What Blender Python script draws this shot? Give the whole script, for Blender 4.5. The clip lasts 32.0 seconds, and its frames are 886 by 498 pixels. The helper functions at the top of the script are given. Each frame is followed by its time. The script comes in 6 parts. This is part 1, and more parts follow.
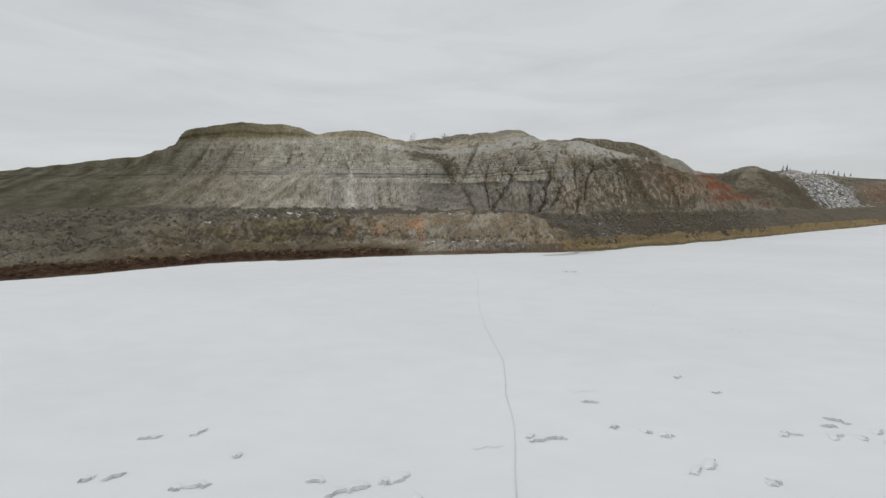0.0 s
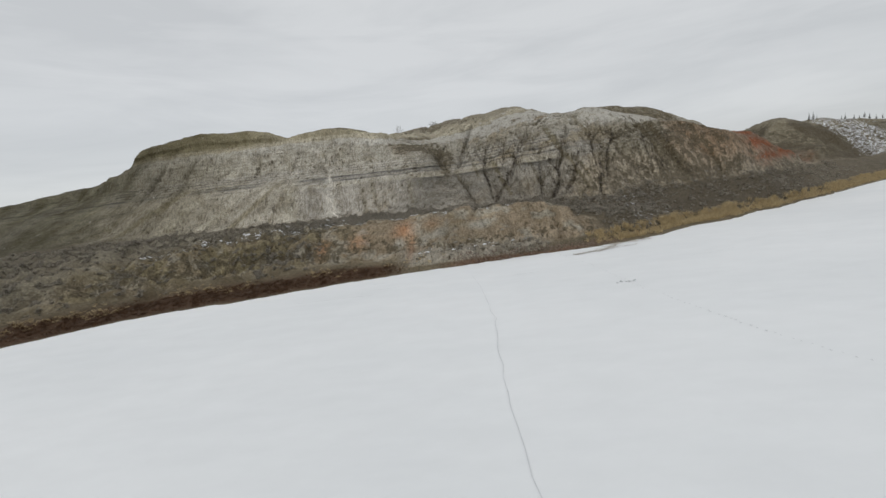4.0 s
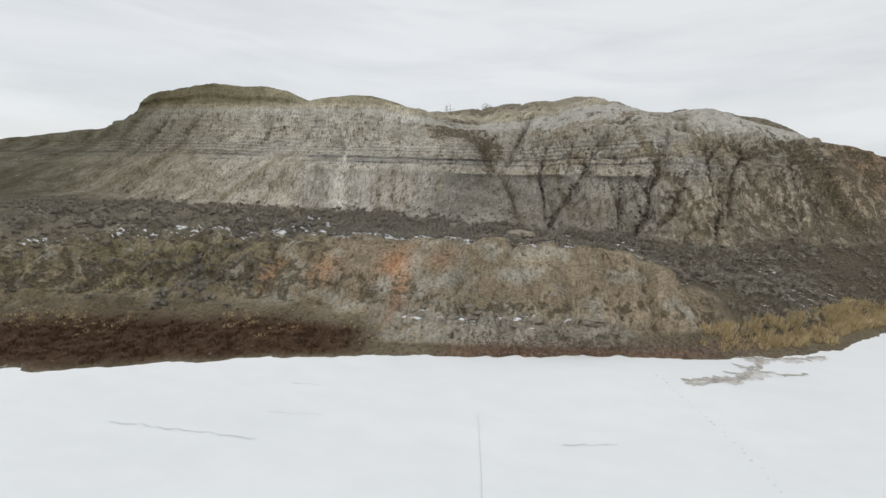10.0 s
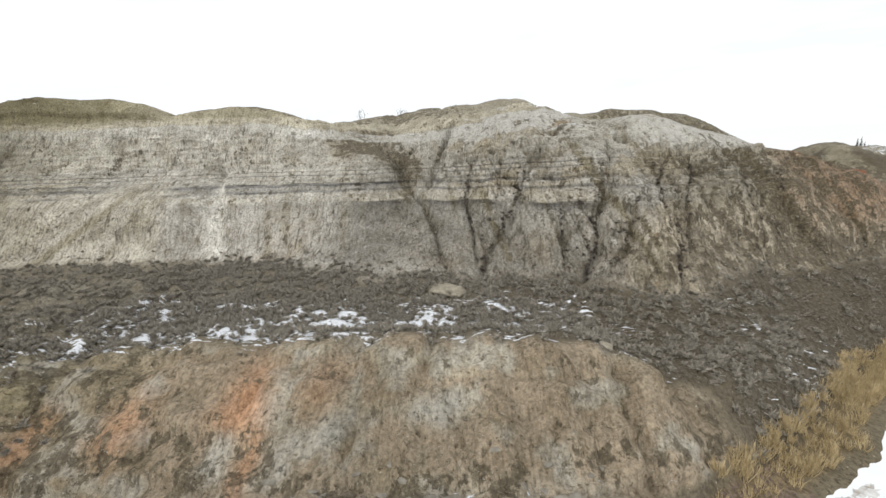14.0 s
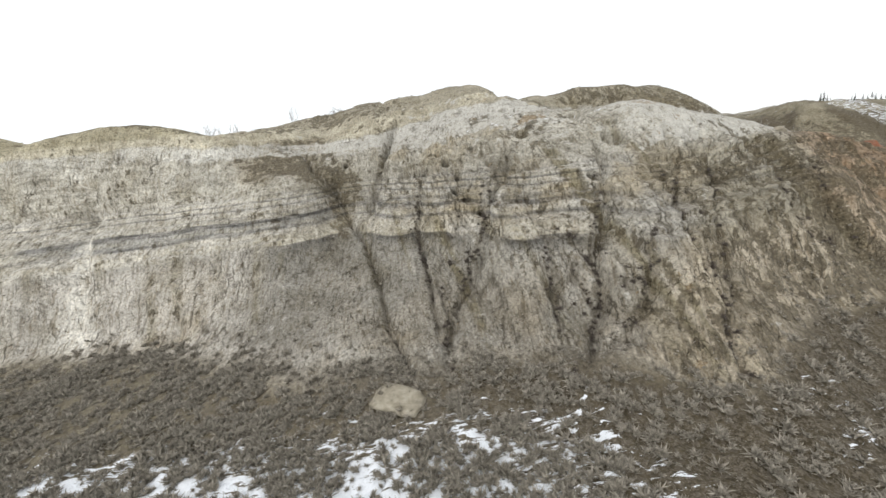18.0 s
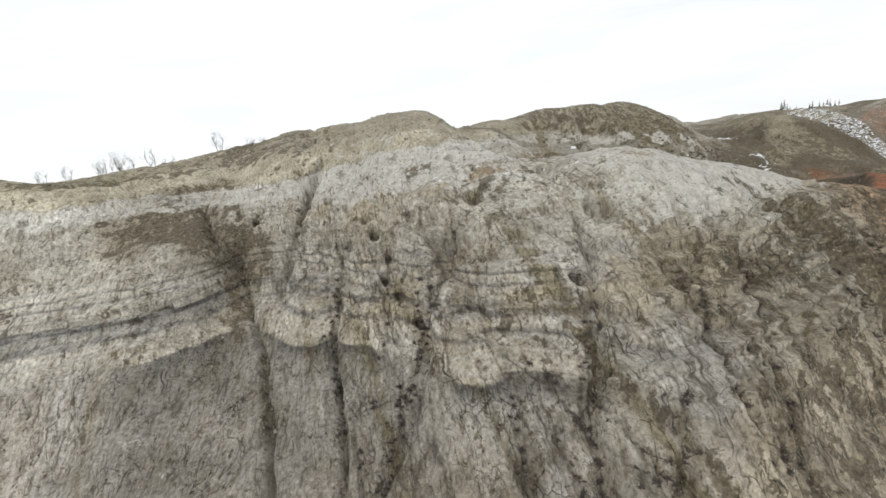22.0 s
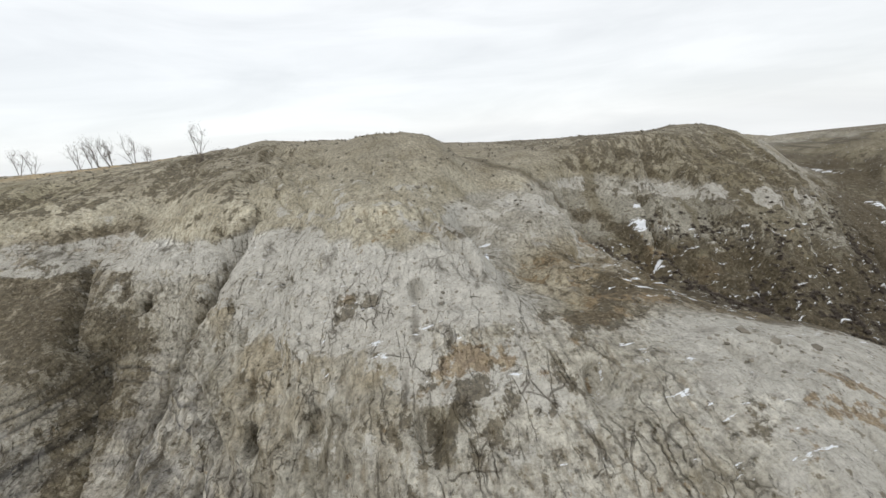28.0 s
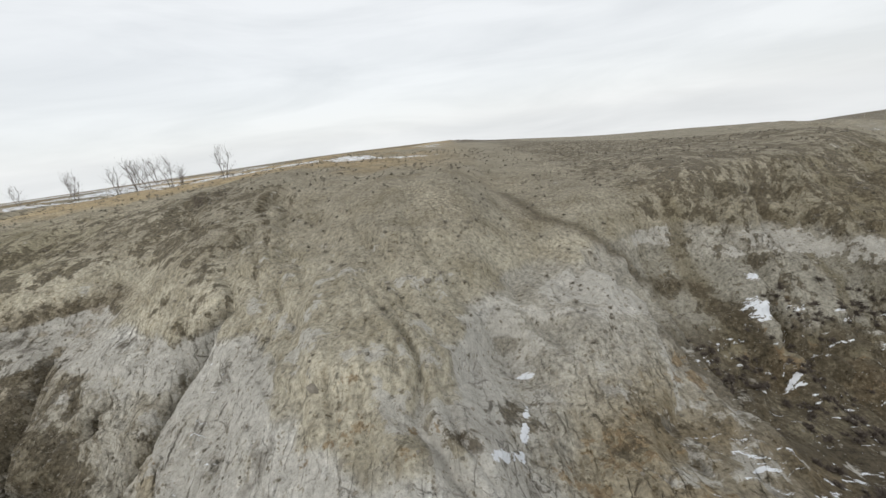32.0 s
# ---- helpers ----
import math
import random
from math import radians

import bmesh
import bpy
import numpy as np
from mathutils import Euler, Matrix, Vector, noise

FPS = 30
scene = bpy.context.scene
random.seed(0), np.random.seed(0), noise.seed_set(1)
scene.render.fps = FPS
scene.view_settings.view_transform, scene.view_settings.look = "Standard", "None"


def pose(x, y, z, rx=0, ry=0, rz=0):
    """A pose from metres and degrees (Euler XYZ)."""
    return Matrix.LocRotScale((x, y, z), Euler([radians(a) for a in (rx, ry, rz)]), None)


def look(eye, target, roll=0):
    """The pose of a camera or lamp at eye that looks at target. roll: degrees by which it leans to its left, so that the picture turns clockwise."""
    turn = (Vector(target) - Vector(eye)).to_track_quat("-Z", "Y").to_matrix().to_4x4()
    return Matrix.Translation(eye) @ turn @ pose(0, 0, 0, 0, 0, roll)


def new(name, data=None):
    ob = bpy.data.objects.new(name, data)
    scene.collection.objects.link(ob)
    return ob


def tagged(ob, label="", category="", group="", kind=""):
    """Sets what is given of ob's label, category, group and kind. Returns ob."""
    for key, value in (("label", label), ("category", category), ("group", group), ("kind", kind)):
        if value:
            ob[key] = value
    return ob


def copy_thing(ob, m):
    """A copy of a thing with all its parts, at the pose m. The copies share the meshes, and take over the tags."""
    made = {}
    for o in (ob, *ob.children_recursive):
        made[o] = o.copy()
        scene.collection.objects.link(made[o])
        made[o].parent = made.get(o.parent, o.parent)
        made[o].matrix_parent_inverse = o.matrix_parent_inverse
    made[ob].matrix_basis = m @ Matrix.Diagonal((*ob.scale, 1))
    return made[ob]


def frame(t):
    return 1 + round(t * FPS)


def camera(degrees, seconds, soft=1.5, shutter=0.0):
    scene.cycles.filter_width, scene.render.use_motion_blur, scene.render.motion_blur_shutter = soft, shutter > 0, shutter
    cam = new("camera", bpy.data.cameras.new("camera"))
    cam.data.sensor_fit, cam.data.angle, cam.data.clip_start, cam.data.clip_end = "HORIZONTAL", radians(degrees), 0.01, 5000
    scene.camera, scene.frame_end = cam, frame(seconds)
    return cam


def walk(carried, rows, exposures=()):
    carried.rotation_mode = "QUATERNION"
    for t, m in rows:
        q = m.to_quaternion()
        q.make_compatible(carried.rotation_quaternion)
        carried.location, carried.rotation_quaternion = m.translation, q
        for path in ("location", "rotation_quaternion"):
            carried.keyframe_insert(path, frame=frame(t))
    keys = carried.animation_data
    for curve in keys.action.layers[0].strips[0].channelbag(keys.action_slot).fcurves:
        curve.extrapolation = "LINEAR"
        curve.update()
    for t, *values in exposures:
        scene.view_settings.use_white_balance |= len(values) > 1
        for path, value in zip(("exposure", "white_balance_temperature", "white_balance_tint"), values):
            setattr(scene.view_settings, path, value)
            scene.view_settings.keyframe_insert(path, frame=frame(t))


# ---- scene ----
cam = camera(97.30, 32.0)
PATH = [
    (0.0, -1.776, -28.005, 11.533, 82.877, -0.142, 1.772),
    (0.5, -1.839, -25.613, 11.618, 83.958, 0.862, 2.338),
    (1.0, -1.877, -23.152, 11.652, 84.233, 1.613, 2.778),
    (1.5, -1.851, -20.605, 11.636, 83.613, 2.146, 2.926),
    (2.0, -1.682, -18.029, 11.626, 83.672, 3.045, 2.868),
    (2.5, -1.464, -15.446, 11.625, 83.292, 3.687, 2.806),
    (3.0, -1.315, -12.879, 11.620, 82.974, 4.264, 3.026),
    (3.5, -1.099, -10.329, 11.628, 82.636, 5.826, 2.766),
    (5.5, -0.000, 0.000, 12.361, 80.904, 6.118, -0.485),
    (6.0, 0.504, 2.437, 12.621, 81.635, 5.837, -0.760),
    (6.5, 1.007, 4.771, 12.947, 82.397, -0.779, 2.942),
    (7.0, 1.402, 7.074, 13.358, 83.181, -5.689, 8.480),
    (7.5, 1.634, 9.359, 13.760, 83.118, -2.485, 9.324),
    (8.0, 1.775, 11.626, 14.101, 81.998, -0.350, 9.281),
    (8.5, 1.777, 14.096, 14.379, 81.112, 1.134, 8.143),
    (9.0, 1.697, 16.572, 14.708, 80.280, -0.293, 8.506),
    (9.5, 1.573, 18.959, 15.232, 79.941, -2.542, 9.897),
    (10.0, 1.414, 21.315, 15.789, 80.144, -1.858, 9.070),
    (10.5, 1.303, 23.952, 16.333, 81.123, 1.376, 5.779),
    (11.0, 1.340, 26.647, 16.874, 82.740, 5.823, 0.878),
    (11.5, 1.574, 29.092, 17.480, 83.275, 6.399, -2.002),
    (12.0, 1.947, 31.314, 18.242, 82.085, 4.312, -2.088),
    (12.5, 2.390, 33.380, 19.173, 81.021, 2.786, -1.850),
    (13.0, 2.920, 35.309, 20.173, 80.926, 0.902, -1.303),
    (13.5, 3.404, 37.287, 21.210, 80.382, 1.340, -0.943),
    (15.5, 4.877, 46.352, 24.167, 77.725, 4.589, -1.792),
    (16.0, 5.360, 48.715, 24.893, 77.437, 6.933, -3.543),
    (16.5, 5.831, 51.035, 25.670, 76.515, 7.155, -3.964),
    (17.0, 6.330, 53.324, 26.429, 76.241, 5.999, -3.759),
    (17.5, 6.904, 55.625, 27.164, 76.558, 5.399, -3.778),
    (18.0, 7.789, 58.101, 27.860, 76.530, 7.056, -6.193),
    (18.5, 8.884, 60.634, 28.488, 76.074, 14.067, -14.093),
    (19.0, 9.977, 63.017, 29.145, 76.475, 12.066, -13.478),
    (19.5, 10.968, 65.105, 29.908, 76.830, 10.117, -12.809),
    (20.0, 11.835, 67.052, 30.738, 76.714, 9.566, -12.704),
    (20.5, 12.675, 69.057, 31.531, 77.097, 9.816, -12.654),
    (21.0, 13.527, 71.126, 32.390, 77.454, 9.857, -12.414),
    (21.5, 14.346, 73.050, 33.281, 77.306, 9.279, -12.115),
    (22.0, 15.153, 75.027, 34.029, 76.372, 8.423, -11.018),
    (22.5, 15.966, 76.989, 34.709, 75.350, 6.048, -9.555),
    (23.0, 16.770, 78.886, 35.433, 74.990, 9.034, -12.177),
    (23.5, 17.600, 80.805, 36.314, 74.877, 12.739, -16.359),
    (24.0, 18.390, 82.773, 37.328, 74.770, 11.511, -17.016),
    (24.5, 19.249, 84.656, 38.435, 73.820, 7.999, -15.992),
    (25.0, 20.223, 86.504, 39.614, 72.608, 5.966, -15.615),
    (25.5, 21.211, 88.373, 40.818, 71.815, 6.359, -15.728),
    (27.5, 24.572, 96.614, 41.888, 73.819, 2.981, -6.597),
    (28.0, 24.950, 98.570, 42.511, 73.975, 4.463, -5.767),
    (28.5, 25.395, 100.524, 43.065, 74.469, 4.724, -3.979),
    (29.0, 25.910, 102.436, 43.685, 74.715, 3.456, -2.059),
    (29.5, 26.442, 104.295, 44.343, 74.619, 3.372, -1.754),
    (30.0, 27.010, 106.062, 45.137, 75.297, 3.408, -1.346),
    (30.5, 27.518, 107.829, 45.904, 75.394, 3.016, 0.039),
    (31.0, 28.034, 109.597, 46.548, 74.917, 5.209, 0.275),
    (31.5, 28.518, 111.339, 47.231, 73.905, 7.223, 0.473),
    (32.0, 28.983, 112.996, 47.972, 72.991, 6.716, 1.427),
]
EXPOSURES = [(0, -0.44), (6, -0.36), (9, -0.22), (12, 0.1), (16, 0.5), (18, 0.5), (21, 0.34), (25, 0.3), (28, 0.16), (32, 0.02)]
walk(cam, [(r[0], pose(*r[1:])) for r in PATH], EXPOSURES)

# ---- light: overcast winter sky ----
world = bpy.data.worlds.new("overcast_sky")
scene.world = world
world.use_nodes = True
wn, wl = world.node_tree.nodes, world.node_tree.links
wn.clear()
w_out = wn.new("ShaderNodeOutputWorld")
w_bg = wn.new("ShaderNodeBackground")
w_sky = wn.new("ShaderNodeTexSky")
w_sky.sky_type, w_sky.sun_disc = "NISHITA", False
w_sky.sun_elevation, w_sky.sun_rotation = radians(38), radians(150)
w_scale = wn.new("ShaderNodeVectorMath")
w_scale.operation = "SCALE"
w_scale.inputs["Scale"].default_value = 0.11
wl.new(w_sky.outputs[0], w_scale.inputs[0])
# cloud deck: long soft streaks, thinner towards the zenith
w_tc = wn.new("ShaderNodeTexCoord")
w_map = wn.new("ShaderNodeMapping")
w_map.inputs["Scale"].default_value = (1.2, 1.2, 7.0)
w_map.inputs["Rotation"].default_value = (0.12, -0.08, 0.0)
wl.new(w_tc.outputs["Generated"], w_map.inputs["Vector"])
w_n1 = wn.new("ShaderNodeTexNoise")
w_n1.inputs["Scale"].default_value, w_n1.inputs["Detail"].default_value = 1.7, 7.0
w_n1.inputs["Roughness"].default_value, w_n1.inputs["Distortion"].default_value = 0.55, 0.5
wl.new(w_map.outputs[0], w_n1.inputs["Vector"])
w_ramp = wn.new("ShaderNodeValToRGB")
w_ramp.color_ramp.elements[0].position, w_ramp.color_ramp.elements[1].position = 0.36, 0.62
w_ramp.color_ramp.elements[0].color = (0.835, 0.858, 0.875, 1)
w_ramp.color_ramp.elements[1].color = (0.965, 0.985, 0.998, 1)
wl.new(w_n1.outputs[0], w_ramp.inputs[0])
w_mix = wn.new("ShaderNodeMix")
w_mix.data_type = "RGBA"
w_mix.inputs[0].default_value = 0.9
wl.new(w_scale.outputs[0], w_mix.inputs[6])
wl.new(w_ramp.outputs[0], w_mix.inputs[7])
wl.new(w_mix.outputs[2], w_bg.inputs["Color"])
w_bg.inputs["Strength"].default_value = 0.96
wl.new(w_bg.outputs[0], w_out.inputs[0])
sun_data = bpy.data.lights.new("sun", "SUN")
sun_data.energy, sun_data.angle, sun_data.color = 0.8, radians(20), (1.0, 0.97, 0.92)
sun = new("sun", sun_data)
sun.matrix_world = look((-60, -60, 120), (30, 60, 0))


# ---- helpers of this scene ----
def part(name, bm, material, parent=None, label=""):
    me = bpy.data.meshes.new(name)
    bm.to_mesh(me)
    bm.free()
    me.materials.append(material)
    ob = new(name, me)
    if parent is not None:
        ob.parent = parent
    if label:
        ob["label"] = label
    return ob


def mesh_of(name, verts, faces, material, smooth=True):
    """One mesh object from arrays of vertices (n, 3) and of quads or triangles (m, k)."""
    verts, faces = np.asarray(verts, dtype=np.float32), np.asarray(faces, dtype=np.int32)
    me = bpy.data.meshes.new(name)
    k = faces.shape[1]
    me.vertices.add(len(verts))
    me.vertices.foreach_set("co", verts.ravel())
    me.loops.add(faces.size)
    me.loops.foreach_set("vertex_index", faces.ravel())
    me.polygons.add(len(faces))
    me.polygons.foreach_set("loop_start", np.arange(0, faces.size, k, dtype=np.int32))
    me.polygons.foreach_set("use_smooth", np.full(len(faces), smooth))
    me.update(calc_edges=True)
    me.materials.append(material)
    return new(name, me)


def lattice(ix, iy, iz, seed):
    h = (ix * 374761393 + iy * 668265263 + iz * 1274126177 + seed * 974711) & 0xFFFFFFFF
    h = ((h ^ (h >> 13)) * 1274126177) & 0xFFFFFFFF
    h = h ^ (h >> 16)
    return (h & 0xFFFF) / 32767.5 - 1.0


def vnoise(x, y, z, seed=0):
    """Smooth value noise in -1..1 on arrays."""
    x, y, z = np.broadcast_arrays(x, y, z)
    fx, fy, fz = np.floor(x), np.floor(y), np.floor(z)
    ix, iy, iz = fx.astype(np.int64), fy.astype(np.int64), fz.astype(np.int64)
    u, v, w = x - fx, y - fy, z - fz
    u, v, w = u * u * (3 - 2 * u), v * v * (3 - 2 * v), w * w * (3 - 2 * w)
    r = 0
    for dx in (0, 1):
        for dy in (0, 1):
            for dz in (0, 1):
                r = r + lattice(ix + dx, iy + dy, iz + dz, seed) * (u if dx else 1 - u) * (v if dy else 1 - v) * (w if dz else 1 - w)
    return r


def fbm(x, y, z, octaves=4, seed=0, gain=0.5):
    a, s, f = 1.0, 0.0, 1.0
    for o in range(octaves):
        s = s + a * vnoise(x * f, y * f, z * f, seed + o * 17)
        a, f = a * gain, f * 2.03
    return s


def smoothstep(a, b, x):
    t = np.clip((x - a) / (b - a), 0, 1)
    return t * t * (3 - 2 * t)


def hermite(xk, yk, x):
    """Monotone cubic through the knots."""
    xk, yk = np.asarray(xk, float), np.asarray(yk, float)
    h, d = np.diff(xk), np.diff(yk) / np.diff(xk)
    m = np.zeros_like(yk)
    m[0], m[-1] = d[0], d[-1]
    same = d[:-1] * d[1:] > 0
    m[1:-1][same] = (2 * d[:-1] * d[1:])[same] / (d[:-1] + d[1:])[same]
    i = np.clip(np.searchsorted(xk, x) - 1, 0, len(h) - 1)
    t = (x - xk[i]) / h[i]
    return (yk[i] * (1 + 2 * t) * (1 - t) ** 2 + h[i] * m[i] * t * (1 - t) ** 2
            + yk[i + 1] * t * t * (3 - 2 * t) + h[i] * m[i + 1] * t * t * (t - 1))


# ---- materials ----
def nodes_of(name, rough=0.9):
    m = bpy.data.materials.new(name)
    m.use_nodes = True
    n, l = m.node_tree.nodes, m.node_tree.links
    b = n["Principled BSDF"]
    b.inputs["Roughness"].default_value = rough
    b.inputs["Specular IOR Level"].default_value = 0.2
    return m, n, l, b


def tex_noise(n, l, coord, scale, detail=4.0, rough=0.6, stretch=None):
    t = n.new("ShaderNodeTexNoise")
    t.inputs["Scale"].default_value, t.inputs["Detail"].default_value, t.inputs["Roughness"].default_value = scale, detail, rough
    if stretch:
        mp = n.new("ShaderNodeMapping")
        mp.inputs["Scale"].default_value = stretch
        l.new(coord, mp.inputs["Vector"])
        coord = mp.outputs[0]
    l.new(coord, t.inputs["Vector"])
    return t.outputs["Fac"]


def ramp(n, l, fac, stops):
    r = n.new("ShaderNodeValToRGB")
    e = r.color_ramp.elements
    while len(e) < len(stops):
        e.new(0.5)
    for k, (p, c) in zip(e, stops):
        k.position, k.color = p, (*c, 1) if len(c) == 3 else c
    l.new(fac, r.inputs[0])
    return r.outputs[0]


def mix(n, l, fac, a, b, how="MIX"):
    k = n.new("ShaderNodeMix")
    k.data_type, k.blend_type = "RGBA", how
    for socket, v in ((k.inputs[0], fac), (k.inputs[6], a), (k.inputs[7], b)):
        if isinstance(v, (int, float)):
            socket.default_value = v
        elif isinstance(v, tuple):
            socket.default_value = (*v, 1)
        else:
            l.new(v, socket)
    return k.outputs[2]


def grey(v):
    return (v, v, v)


def simple(name, stops, scale=3.0, rough=0.85, bump=0.2, spread=0.0):
    """Mottled colour from object-space noise, with fine relief; spread varies it from piece to piece."""
    m, n, l, b = nodes_of(name, rough)
    geo = n.new("ShaderNodeNewGeometry")
    c = ramp(n, l, tex_noise(n, l, geo.outputs["Position"], scale), stops)
    if spread:
        info = n.new("ShaderNodeNewGeometry")
        c = mix(n, l, spread, c, ramp(n, l, info.outputs["Random Per Island"], [(0, grey(0.35)), (1, grey(1.0))]), "MULTIPLY")
    l.new(c, b.inputs["Base Color"])
    if bump:
        bp = n.new("ShaderNodeBump")
        bp.inputs["Strength"].default_value, bp.inputs["Distance"].default_value = bump, 0.05
        l.new(tex_noise(n, l, geo.outputs["Position"], scale * 6), bp.inputs["Height"])
        l.new(bp.outputs[0], b.inputs["Normal"])
    return m


def earth_material():
    m, n, l, b = nodes_of("badland_earth", 0.95)
    pos = n.new("ShaderNodeNewGeometry").outputs["Position"]
    col = n.new("ShaderNodeAttribute")
    col.attribute_name = "soil"
    mask = n.new("ShaderNodeAttribute")
    mask.attribute_name = "cover"
    sep = n.new("ShaderNodeSeparateColor")
    l.new(mask.outputs["Color"], sep.inputs[0])
    spots = n.new("ShaderNodeAttribute")
    spots.attribute_name = "stain_shade"
    spot = n.new("ShaderNodeSeparateColor")
    l.new(spots.outputs["Color"], spot.inputs[0])
    fine = tex_noise(n, l, pos, 3.0, 9, 0.6)
    streak = tex_noise(n, l, pos, 1.0, 8, 0.6, (2.6, 0.8, 0.28))
    patch = tex_noise(n, l, pos, 0.22, 6, 0.62)
    # a warped copy of the position, for crooked joints and beds
    jitter = n.new("ShaderNodeTexNoise")
    jitter.inputs["Scale"].default_value, jitter.inputs["Detail"].default_value = 0.9, 5
    l.new(pos, jitter.inputs["Vector"])
    warp = n.new("ShaderNodeVectorMath")
    warp.operation = "MULTIPLY_ADD"
    warp.inputs[1].default_value = (1.6, 1.6, 1.2)
    l.new(jitter.outputs["Color"], warp.inputs[0])
    l.new(pos, warp.inputs[2])

    def clods(scale, stretch):
        mp = n.new("ShaderNodeMapping")
        mp.inputs["Scale"].default_value = stretch
        l.new(warp.outputs[0], mp.inputs["Vector"])
        v = n.new("ShaderNodeTexVoronoi")
        v.inputs["Scale"].default_value = scale
        l.new(mp.outputs[0], v.inputs["Vector"])
        w = n.new("ShaderNodeSeparateColor")
        l.new(v.outputs["Color"], w.inputs[0])
        return w.outputs[0], v.outputs["Distance"]

    big_clod, big_dist = clods(0.8, (1.3, 0.8, 0.8))
    small_clod, small_dist = clods(2.9, (1.2, 0.8, 0.9))
    c = mix(n, l, 1.0, col.outputs["Color"], ramp(n, l, fine, [(0.32, grey(0.6)), (0.5, grey(1.0)), (0.68, grey(1.25))]), "MULTIPLY")
    c = mix(n, l, ramp(n, l, spots.outputs["Alpha"], [(0.0, grey(0.25)), (0.6, grey(1.0))]), c, mix(n, l, 1.0, c, ramp(n, l, streak, [(0.34, (0.64, 0.60, 0.54)), (0.48, grey(1.0)), (0.66, (1.14, 1.14, 1.14))]), "MULTIPLY"))
    c = mix(n, l, 1.0, c, ramp(n, l, patch, [(0.34, (0.76, 0.74, 0.69)), (0.51, grey(1.0)), (0.64, (1.16, 1.16, 1.16))]), "MULTIPLY")
    c = mix(n, l, 0.25, c, ramp(n, l, big_clod, [(0.0, (0.78, 0.76, 0.72)), (0.6, grey(1.0)), (1.0, grey(1.14))]), "MULTIPLY")
    c = mix(n, l, 0.25, c, ramp(n, l, small_clod, [(0.0, grey(0.72)), (0.6, grey(1.0)), (1.0, grey(1.2))]), "MULTIPLY")
    def ragged(c, mask_out, scale, colour, off, soft=0.025, amount=1.0, stretch=None):
        shift = n.new("ShaderNodeVectorMath")
        shift.inputs[1].default_value = (off, off * 0.7, off * 0.4)
        l.new(pos, shift.inputs[0])
        k = n.new("ShaderNodeMath")
        l.new(tex_noise(n, l, shift.outputs[0], scale, 10, 0.68, stretch), k.inputs[0])
        l.new(mask_out, k.inputs[1])
        return mix(n, l, ramp(n, l, k.outputs[0], [(1.0 - soft, grey(0)), (1.0 + soft, grey(amount))]), c, colour)

    pale = ramp(n, l, tex_noise(n, l, pos, 1.3, 6, 0.6), [(0.35, (0.38, 0.362, 0.32)), (0.65, (0.53, 0.508, 0.455))])
    moss = ramp(n, l, tex_noise(n, l, pos, 2.6, 7, 0.65), [(0.35, (0.04, 0.033, 0.021)), (0.52, (0.10, 0.081, 0.052)), (0.68, (0.21, 0.18, 0.125))])
    rust = ramp(n, l, tex_noise(n, l, pos, 2.0, 7, 0.65), [(0.35, (0.145, 0.095, 0.052)), (0.55, (0.26, 0.19, 0.108)), (0.7, (0.36, 0.30, 0.2))])
    c = ragged(c, spot.outputs[1], 0.4, pale, 77.0, 0.04, 0.85)
    c = ragged(c, spot.outputs[0], 0.7, rust, 41.0, 0.035, 0.8)
    c = ragged(c, sep.outputs[2], 0.75, moss, 13.0, 0.035, 0.8, (1.0, 0.8, 0.6))
    # gully brush together with painted crease shade
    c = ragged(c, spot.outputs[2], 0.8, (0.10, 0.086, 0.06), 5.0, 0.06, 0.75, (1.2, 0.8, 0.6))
    # thin beds of clay and lignite, crossing the face level
    px = n.new("ShaderNodeSeparateXYZ")
    l.new(pos, px.inputs[0])
    sag = n.new("ShaderNodeMath")
    sag.operation = "MULTIPLY_ADD"
    sag.inputs[1].default_value = 1.0
    l.new(tex_noise(n, l, pos, 0.12, 3, 0.45), sag.inputs[0])
    l.new(px.outputs[2], sag.inputs[2])
    level = n.new("ShaderNodeMapRange")
    level.inputs["From Min"].default_value, level.inputs["From Max"].default_value = 16.95, 26.95
    l.new(sag.outputs[0], level.inputs["Value"])
    dk, md, lt, one = (0.44, 0.44, 0.46), (0.74, 0.74, 0.75), (1.14, 1.13, 1.08), grey(1.0)
    beds = ramp(n, l, level.outputs[0], [(0.0, one), (0.07, md), (0.135, dk), (0.15, lt), (0.32, (1.1, 1.09, 1.06)), (0.335, one), (0.36, dk), (0.385, md), (0.40, lt), (0.46, one), (0.475, dk), (0.515, dk), (0.53, lt),
                                          (0.585, one), (0.595, md), (0.615, lt), (0.68, one), (0.69, dk), (0.712, one), (0.76, lt), (0.77, dk), (0.79, md), (0.80, lt), (0.85, one), (0.86, md), (0.885, one), (1.0, one)])
    show = n.new("ShaderNodeMath")
    show.operation = "MULTIPLY"
    l.new(mask.outputs["Alpha"], show.inputs[0])
    l.new(ramp(n, l, tex_noise(n, l, pos, 0.3, 5, 0.65), [(0.36, grey(0.55)), (0.46, grey(1.0))]), show.inputs[1])
    c = mix(n, l, show.outputs[0], c, mix(n, l, 1.0, c, beds, "MULTIPLY"))

    grit = tex_noise(n, l, pos, 8.0, 8, 0.75)
    c = mix(n, l, 1.0, c, ramp(n, l, grit, [(0.30, grey(0.5)), (0.45, grey(0.97)), (0.66, grey(1.2))]), "MULTIPLY")
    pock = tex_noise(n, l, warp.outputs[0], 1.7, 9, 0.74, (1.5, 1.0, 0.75))
